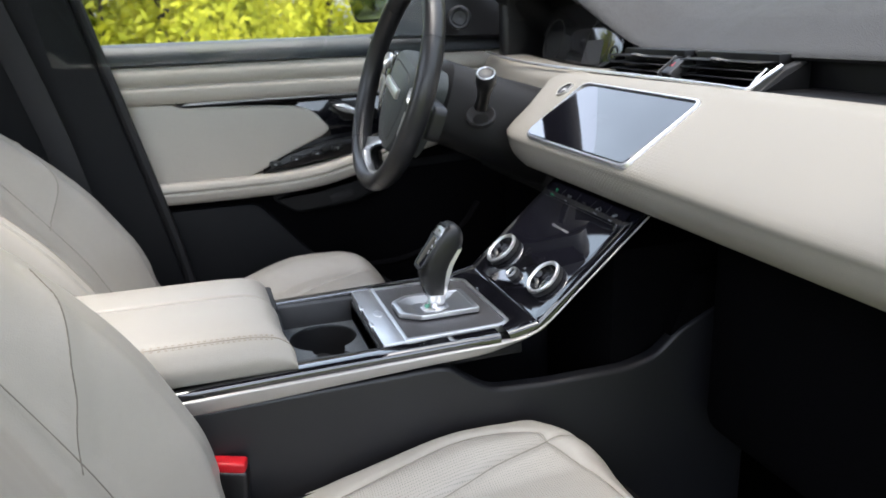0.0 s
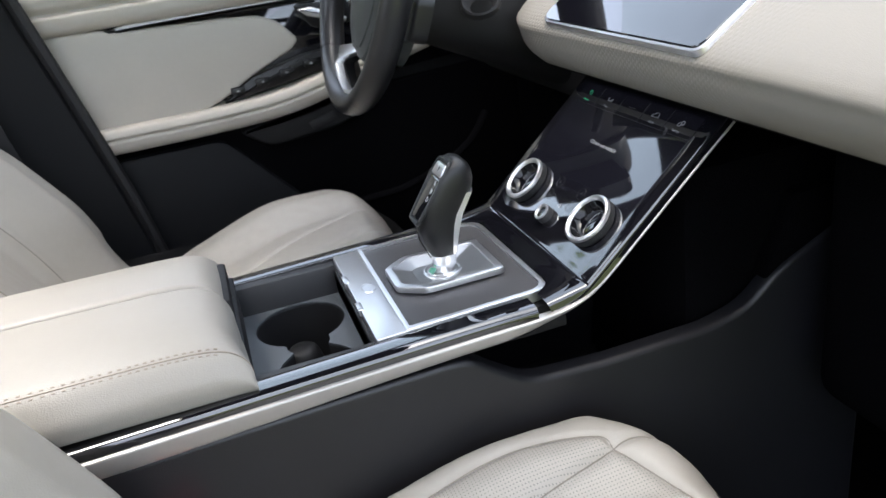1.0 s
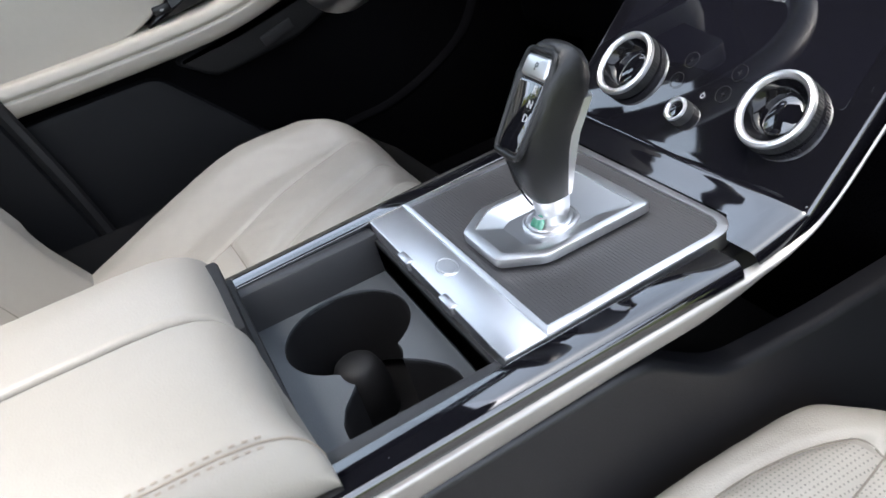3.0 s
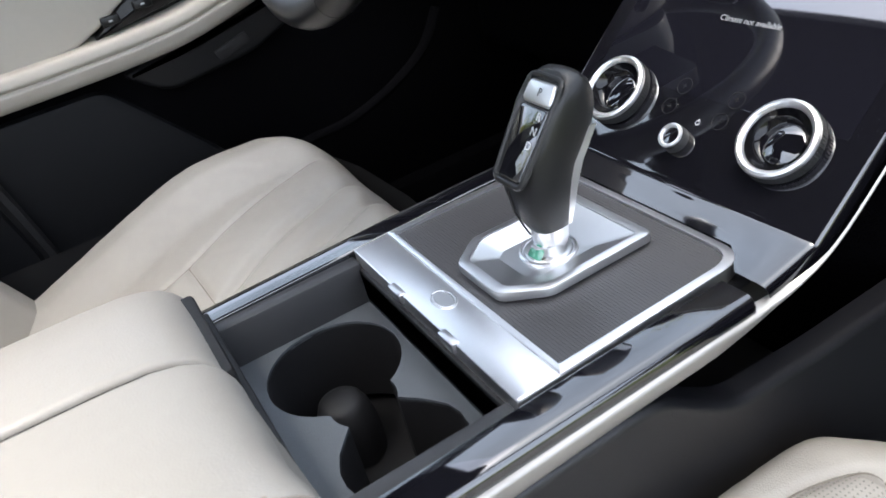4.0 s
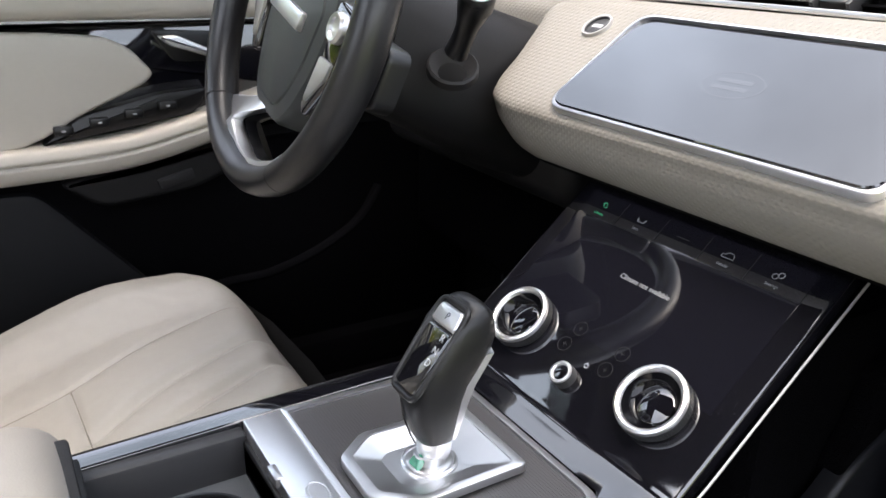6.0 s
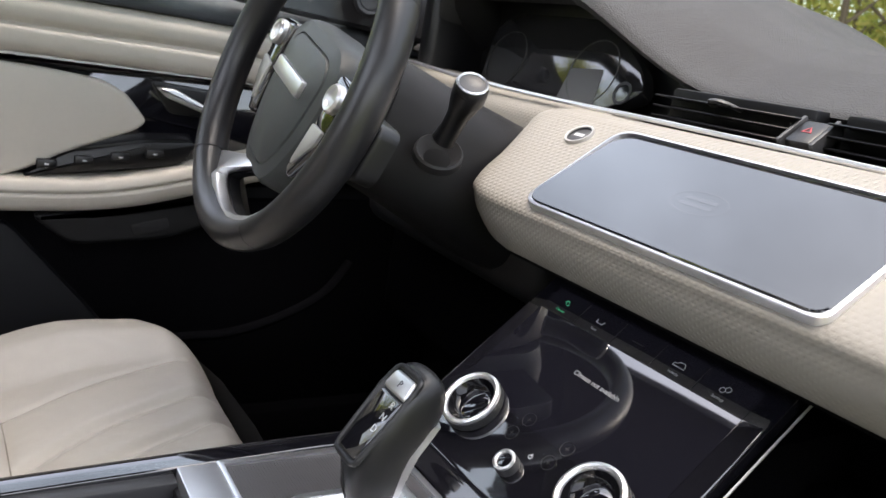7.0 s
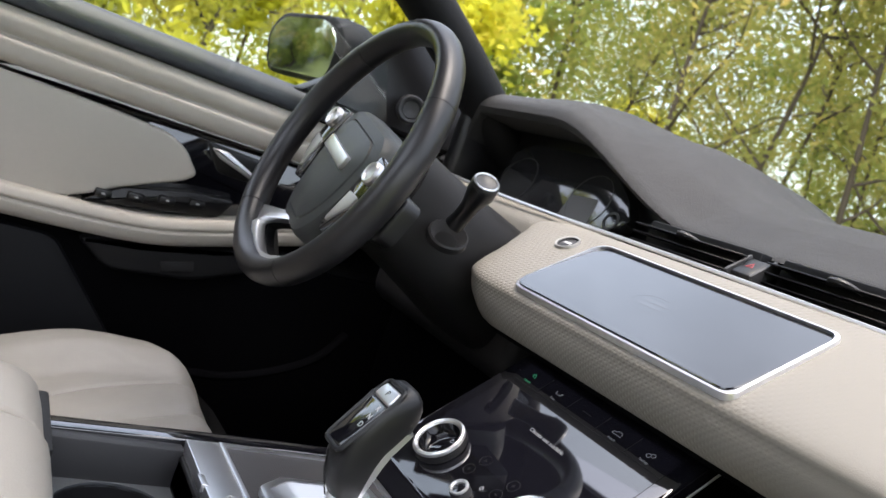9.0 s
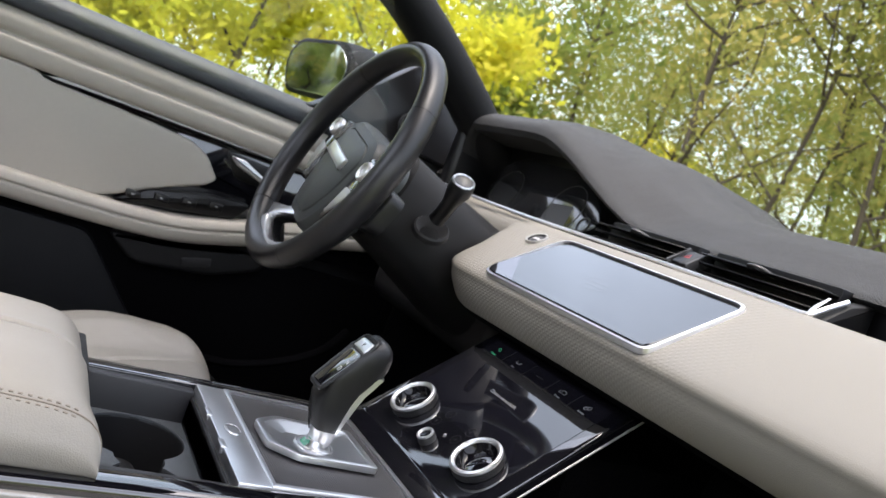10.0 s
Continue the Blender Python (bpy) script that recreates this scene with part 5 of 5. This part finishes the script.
    for k, ch in enumerate("RND"):
        writing("marker_letter", ch, 0.0068, at(T, 0.0070, 0.038 - 0.0085 * k, 0.0026), GREY_MARK, g)
    for x in (0.002, 0.0035):
        part("seam", tube([(x, 0.0744, 0.834), (x, 0.0763, 0.819), (x, 0.081, 0.806), (x, 0.0845, 0.798)], 0.0005, 5), RUBBER, g)


def build_armrest():
    a = thing("armrest", (0, -0.3, 0.76), "cream leather split armrest on the centre console", "armrest")
    ys = [(-0.0925, 0.16), (-0.0925, 0.3), (-0.0942, 0.46), (-0.0980, 0.63), (-0.105, 0.79), (-0.115, 0.90), (-0.13, 0.965), (-0.155, 0.995), (-0.2, 1.01), (-0.3, 1.03), (-0.42, 1.04), (-0.6, 1.04)]
    def half(side, back):
        """One lid: side 1 is the passenger's; it bulges outwards and rolls down at the front."""
        rings = []
        for y, k in ys:
            top, low = PLATE + 0.052 * k, PLATE - 0.006
            pts = rounded([(0.0022, low), (0.116, low), (0.1205, low + 0.018 * k), (0.1085, top - 0.012 * k), (0.06, top - 0.001), (0.0022, top - 0.0008 * k)], [0.002, 0.006, 0.012, 0.020, 0.02, 0.0055], 6)
            y -= 0.0135 * step(-0.25, -0.1, y)
            rings.append([Vector((side * x, y - back + (0.008 * step(0.07, 0.118, x) * step(-0.16, -0.11, y) if side > 0 else 0.0), z)) for x, z in pts])
        return rings
    left, right = half(-1, 0.003), half(1, 0.0)
    part("left_lid", loft(left, True, True), LEATHER, a)
    r = part("right_lid", loft(right, True, True), LEATHER, a)
    gap_line = [(y - 0.0135 * step(-0.25, -0.1, y) - 0.003, PLATE + 0.052 * k - 0.005) for y, k in ys[2:]]
    part("lid_gap", slab([(-0.6, 0.77), (-0.116, 0.77)] + gap_line, 0.008, axes((0.004, 0, 0), (0, 1, 0), (0, 0, 1))), RUBBER, a)
    part("front_plate", box((-0.1, -0.125, 0.735), (0.1, -0.1015, 0.7875), 0.002), RUBBER, a)
    part("hinge_cover", box((-0.096, -0.118, 0.778), (-0.002, -0.1055, 0.807), 0.003), RUBBER, a, "black hinge strip")
    line = smooth_line([q[3 * 7 + 3] for q in reversed(right)], 26)
    bm, gap = bmesh.new(), 0.0
    for i in range(1, len(line) - 3):
        p, q = line[i], line[i + 1]
        gap += (q - p).length
        if p.y > -0.118:
            break
        if gap > 0.0052:
            gap = 0.0
            d = (q - p).normalized()
            w = d.cross(Vector((0.62, 0.25 * step(-0.14, -0.1, p.y), 0.75))).normalized()
            for off in (-0.0025, 0.0025):
                box((-0.0014, -0.0005, -0.0004), (0.0014, 0.0005, 0.0005), 0, 1, axes(p + w * off, d, w), bm)
    tagged(part("stitching", bm, THREAD, r), kind="stuff")
    part("lid_seam", tube(line[:-2], 0.0006, 6), THREAD, r)


# ---- the seats ----
def seat_cushion_point(u, v):
    """u across from -1 to 1, v from the back, 0, over the front edge to the underside, 1."""
    side = math.copysign(min(1.0, abs(u)), u)
    y = -0.40 + 0.598 * v
    y -= 0.055 * step(0.55, 1.02, abs(u)) ** 1.3 * step(0.55, 1.0, v)
    x = 0.25 * side
    bol = step(0.50, 0.76, abs(u))
    z = 0.676 + 0.24 * (y + 0.02) * (1 - 0.5 * step(-0.05, 0.1, y)) + (0.030 - 0.012 * step(0.6, 0.95, v)) * bol
    z -= 0.085 * step(0.86, 1.06, abs(u)) ** 1.5 + 0.12 * step(0.86, 1.04, v) ** 1.6
    return Vector((x, y, z))


def seat_back_point(u, v):
    z = 0.60 + 0.62 * v
    bulge = 0.085 + 0.02 * step(0.1, 0.3, v) - 0.075 * step(0.4, 0.85, v)
    bol = step(0.5, 0.78, abs(u))
    y = -0.312 - 0.43 * (z - 0.64) + bulge * bol - 0.10 * step(0.87, 1.05, abs(u)) ** 1.5 + 0.01 * math.sin(v * 6)
    return Vector(((0.25 - 0.02 * v) * u, y, z))


def creased(fn, lines, nu, nv, v0=-0.05, v1=1.0, zone=None):
    """A padded seat surface, pressed in along lines given as (points, depth, width), cut into its panels."""
    u, v = np.meshgrid(np.linspace(-1, 1, nu + 1), np.linspace(v0, v1, nv + 1))
    sink = np.zeros(u.shape)
    for pts, depth, width in lines:
        best = np.full(u.shape, 9.0)
        path = smooth_line([(a, b, 0) for a, b in pts], 4)
        for p, q in zip(path, path[1:]):
            ax, ay, dx, dy = p.x * 0.25, p.y * 0.6, (q.x - p.x) * 0.25, (q.y - p.y) * 0.6
            k = np.clip(((u * 0.25 - ax) * dx + (v * 0.6 - ay) * dy) / max(dx * dx + dy * dy, 1e-9), 0, 1)
            best = np.minimum(best, np.hypot(u * 0.25 - ax - k * dx, v * 0.6 - ay - k * dy))
        sink = np.maximum(sink, depth * np.exp(-(best / width) ** 2) + 0.3 * depth * np.exp(-(best / (4 * width)) ** 2))
    rings, e = [], 0.002
    for j in range(nv + 1):
        ring = []
        for i in range(nu + 1):
            a, b = u[j, i], v[j, i]
            n = (fn(a + e, b) - fn(a - e, b)).cross(fn(a, b + e) - fn(a, b - e)).normalized()
            soft = 0.0012 * noise.noise((a * 6, b * 9, nu)) + 0.0005 * noise.noise((a * 21, b * 30, 3))
            ring.append(fn(a, b) + n * (soft * (1 - min(1.0, sink[j, i] / 0.003)) - sink[j, i]))
        rings.append(ring)
    out = {}
    for j in range(nv):
        for i in range(nu):
            key = zone(abs((u[j, i] + u[j, i + 1]) / 2), (v[j, i] + v[j + 1, i]) / 2, u[j, i] < 0) if zone else 0
            if key not in out:
                out[key] = (bmesh.new(), {})
            bm, seen = out[key]
            quad = []
            for a, b in ((j, i), (j, i + 1), (j + 1, i + 1), (j + 1, i)):
                if (a, b) not in seen:
                    seen[a, b] = bm.verts.new(rings[a][b])
                quad.append(seen[a, b])
            bm.faces.new(quad)
    return {k: q[0] for k, q in out.items()}


def seat_line(fn, pts, lift=0.001, n=8):
    out = []
    for u, v in [(p.x, p.y) for p in smooth_line([(a, b, 0) for a, b in pts], n)]:
        e = 0.002
        nr = (fn(u + e, v) - fn(u - e, v)).cross(fn(u, v + e) - fn(u, v - e)).normalized()
        out.append(fn(u, v) + nr * lift)
    return out


def across(pts, v):
    """The u of a seam, given as a row of (u, v), at one v."""
    for (a, p), (b, q) in zip(pts, pts[1:]):
        if p <= v <= q:
            return a + (b - a) * (v - p) / (q - p)
    return pts[-1][0] if v > pts[-1][1] else pts[0][0]


def both(pts):
    return [pts, [(-a, b) for a, b in pts]]


def stitches(line, step_len, parent, off=0.0026):
    """A double row of short stitches along a line."""
    bm, gap = bmesh.new(), 0.0
    for p, q in zip(line, line[1:]):
        gap += (q - p).length
        if gap > step_len:
            gap = 0.0
            d = (q - p).normalized()
            w = d.cross(Vector((0.7, 0.5, 0.5))).normalized()
            for o in (-off, off):
                box((-0.0016, -0.0005, -0.0006), (0.0016, 0.0005, 0.0004), 0, 1, axes(p + w * o, d, w), bm)
    return tagged(part("stitching", bm, THREAD, parent), kind="stuff")


def build_seat(driver):
    s = thing("front_seat", (0, -0.2, 0.4), "cream leather driver seat with a fluted cushion front" if driver else "cream leather passenger seat with perforated cushion panels", "car seat", "front seats")
    shift = Vector((0, 0, 0)) if driver else Vector((-0.023, 0.02, -0.011))
    def back_point(u, v):
        return seat_back_point(u, v) - Vector((0, 0.105 * max(0.0, v) if driver else 0.0, 0))
    def pad_point(u, v):
        p = seat_cushion_point(u, v) + shift
        if driver:   # this cushion leans back more
            p.z -= 0.0064 * math.log(1 + math.exp(-(p.y + 0.02) / 0.04))
        return p
    if driver:
        seams = [[(-0.52, 0.0), (-0.40, 0.25), (-0.29, 0.48), (-0.275, 0.58), (-0.34, 0.68), (-0.45, 0.81), (-0.5, 0.9)],
                 [(-0.28, 0.575), (0.0, 0.58), (0.38, 0.585), (0.6, 0.58)], [(0.52, 0.0), (0.56, 0.3), (0.6, 0.58), (0.66, 0.8), (0.62, 0.93)]]
        flutes = [[(0.15, 0.59), (0.0, 0.71), (-0.13, 0.84), (-0.17, 0.92)], [(0.38, 0.6), (0.26, 0.72), (0.12, 0.86), (0.05, 0.93)], [(0.58, 0.62), (0.5, 0.74), (0.38, 0.88), (0.33, 0.94)]]
    else:
        outer = [(-0.72, 0.0), (-0.75, 0.35), (-0.80, 0.55), (-0.82, 0.66), (-0.82, 0.74), (-0.80, 0.81), (-0.755, 0.848), (-0.685, 0.84)]
        inner = [(-0.52, 0.0), (-0.54, 0.35), (-0.585, 0.61), (-0.63, 0.72), (-0.665, 0.80), (-0.685, 0.84)]
        seams = both(outer) + both(inner) + both([(-0.685, 0.84), (-0.70, 0.87), (-0.70, 0.95)]) + [[(-0.685, 0.84), (-0.61, 0.855), (-0.48, 0.882), (-0.3, 0.9), (0, 0.91), (0.3, 0.9), (0.48, 0.882), (0.61, 0.855), (0.685, 0.84)]]
        flutes = []
    zone = None
    if not driver:
        def zone(u, v, left):
            end = 0.91 - 0.07 * (u / 0.685) ** 2
            if v < end and u < -across(inner, v):
                return 1
            if v < 0.836 and -across(inner, v) < u < -across(outer[:7], v):
                return 2 if left else 3
            return 0
    panels = creased(pad_point, [(q, 0.0034, 0.0036) for q in seams] + [(q, 0.0075, 0.009) for q in flutes], 170, 160, zone=zone)
    part("cushion", panels[0], LEATHER, s)
    for key, text in ((1, "finely perforated cream leather centre panel"), (2, "finely perforated cream leather side panel"), (3, "finely perforated cream leather side panel")):
        if key in panels:
            part("perforated_panel", panels[key], PERFORATED, s, text)
    for q in seams:
        part("seam", tube(seat_line(pad_point, q, -0.0040), 0.0007, 6), SEAM, s)
    skirt = []
    for z, k in ((0.60, 1.0), (0.52, 0.97), (0.45, 0.95)):
        skirt.append([(0.24 * k * a, b, z) for a, b in [(-1, -0.36), (-1, 0.1), (-0.95, 0.165), (-0.5, 0.185), (0, 0.19), (0.5, 0.185), (0.95, 0.165), (1, 0.1), (1, -0.36)]])
    part("base", loft([[(x, y, 0.66) for x, y, z in skirt[0]]] + skirt), SOFT_BLACK, s)
    part("runner", box((-0.2, -0.35, 0.4), (-0.16, 0.12, 0.5), 0.005), RUBBER, s)
    part("runner", box((0.16, -0.35, 0.4), (0.2, 0.12, 0.5), 0.005), RUBBER, s)
    if driver:
        shoulder = [(-0.88, 0.60), (-0.79, 0.555), (-0.73, 0.5), (-0.665, 0.45), (-0.61, 0.405), (-0.57, 0.37)]
    else:
        shoulder = [(-0.84, 0.585), (-0.74, 0.53), (-0.675, 0.47), (-0.635, 0.41), (-0.60, 0.36), (-0.57, 0.31)]
    inner = [(-0.56, 0.0), (-0.585, 0.2), (-0.575, 0.4), (-0.56, 0.6), (-0.5, 0.98)]
    edge = [(-0.82, 0.05), (-0.80, 0.2), (-0.79, 0.34), (-0.79, 0.45), (-0.8, 0.55), (-0.84, 0.66)] if driver else [(-0.955, 0.1), (-0.95, 0.34), (-0.96, 0.45), (-0.965, 0.6), (-0.95, 0.95)]
    bend = [(-0.90, 0.2), (-0.905, 0.4), (-0.90, 0.5), (-0.92, 0.6)]
    seams = (both(shoulder) if not driver else [shoulder]) + both(inner) + (both(edge) if not driver else both(edge)[1:])
    part("backrest", creased(back_point, [(q, 0.0034, 0.0038) for q in seams] + [(q, 0.003, 0.008) for q in both(bend)], 160, 150)[0], LEATHER, s)
    for q in seams:
        part("seam", tube(seat_line(back_point, q, -0.0040), 0.0007, 6), SEAM, s)
    for q in both(edge)[1:]:
        stitches(seat_line(back_point, q, 0.0002, 40), 0.0055, s, 0.0042)
    shell_rings = [[back_point(u, v) + Vector((0, -0.02 - 0.09 * (1 - abs(u) ** 4), -0.02)) for u in [-1 + 0.1 * i for i in range(21)]] for v in (-0.02, 0.25, 0.5, 0.75, 0.99)]
    part("back_shell", loft(shell_rings), SOFT_BLACK, s)
    hp = back_point(0, 1.0)
    part("headrest", box((-0.13, hp.y - 0.1, hp.z + 0.03), (0.13, hp.y, hp.z + 0.2), 0.035, 4), LEATHER, s)
    for x in (-0.05, 0.05):
        part("headrest_post", tube([(x, hp.y - 0.05, hp.z - 0.05), (x, hp.y - 0.05, hp.z + 0.05)], 0.006, 10), CHROME, s)
    return s


def build_seats():
    s = build_seat(True)
    s.location.x, s.location.y, s.location.z = -0.372, -0.2 - 0.03, 0.39
    s = build_seat(False)
    s.location.x, s.location.y, s.location.z = 0.390, -0.2 + 0.048, 0.381
    strap = thing("seat_belt", (-0.7, -0.45, 0.5), "dark woven seat belt hanging by the pillar", "seat belt")
    part("webbing", ribbon(smooth_line([(-0.672, -0.36, 0.5), (-0.672, -0.385, 0.7), (-0.672, -0.43, 0.95), (-0.668, -0.5, 1.2), (-0.66, -0.55, 1.36)], 4), soft_rect(-0.001, 0.001, -0.024, 0.024, 0.0008, 2)), RUBBER, strap)
    part("anchor", box((-0.69, -0.585, 1.34), (-0.655, -0.525, 1.41), 0.008, 3), SATIN_BLACK, strap)
    b = thing("belt_buckle", (0.155, -0.19, 0.6), "black seat belt buckle with a red button", "seat belt buckle")
    bm_ = axes((0.135, -0.186, 0.655), (0.25, 0.95, -0.1), (0, -0.15, 1))
    part("buckle_body", box((-0.021, -0.09, -0.011), (0.021, 0.03, 0.011), 0.004, 3, bm_), SATIN_BLACK, b)
    part("buckle_button", box((-0.0185, 0.026, -0.009), (0.0185, 0.040, 0.009), 0.003, 3, bm_), RED, b, "red release button")


build_shell()
build_door()
build_mirror()
build_dash()
build_wheel()
build_console()
build_selector()
build_armrest()
build_seats()
build_outside()
build_trees()
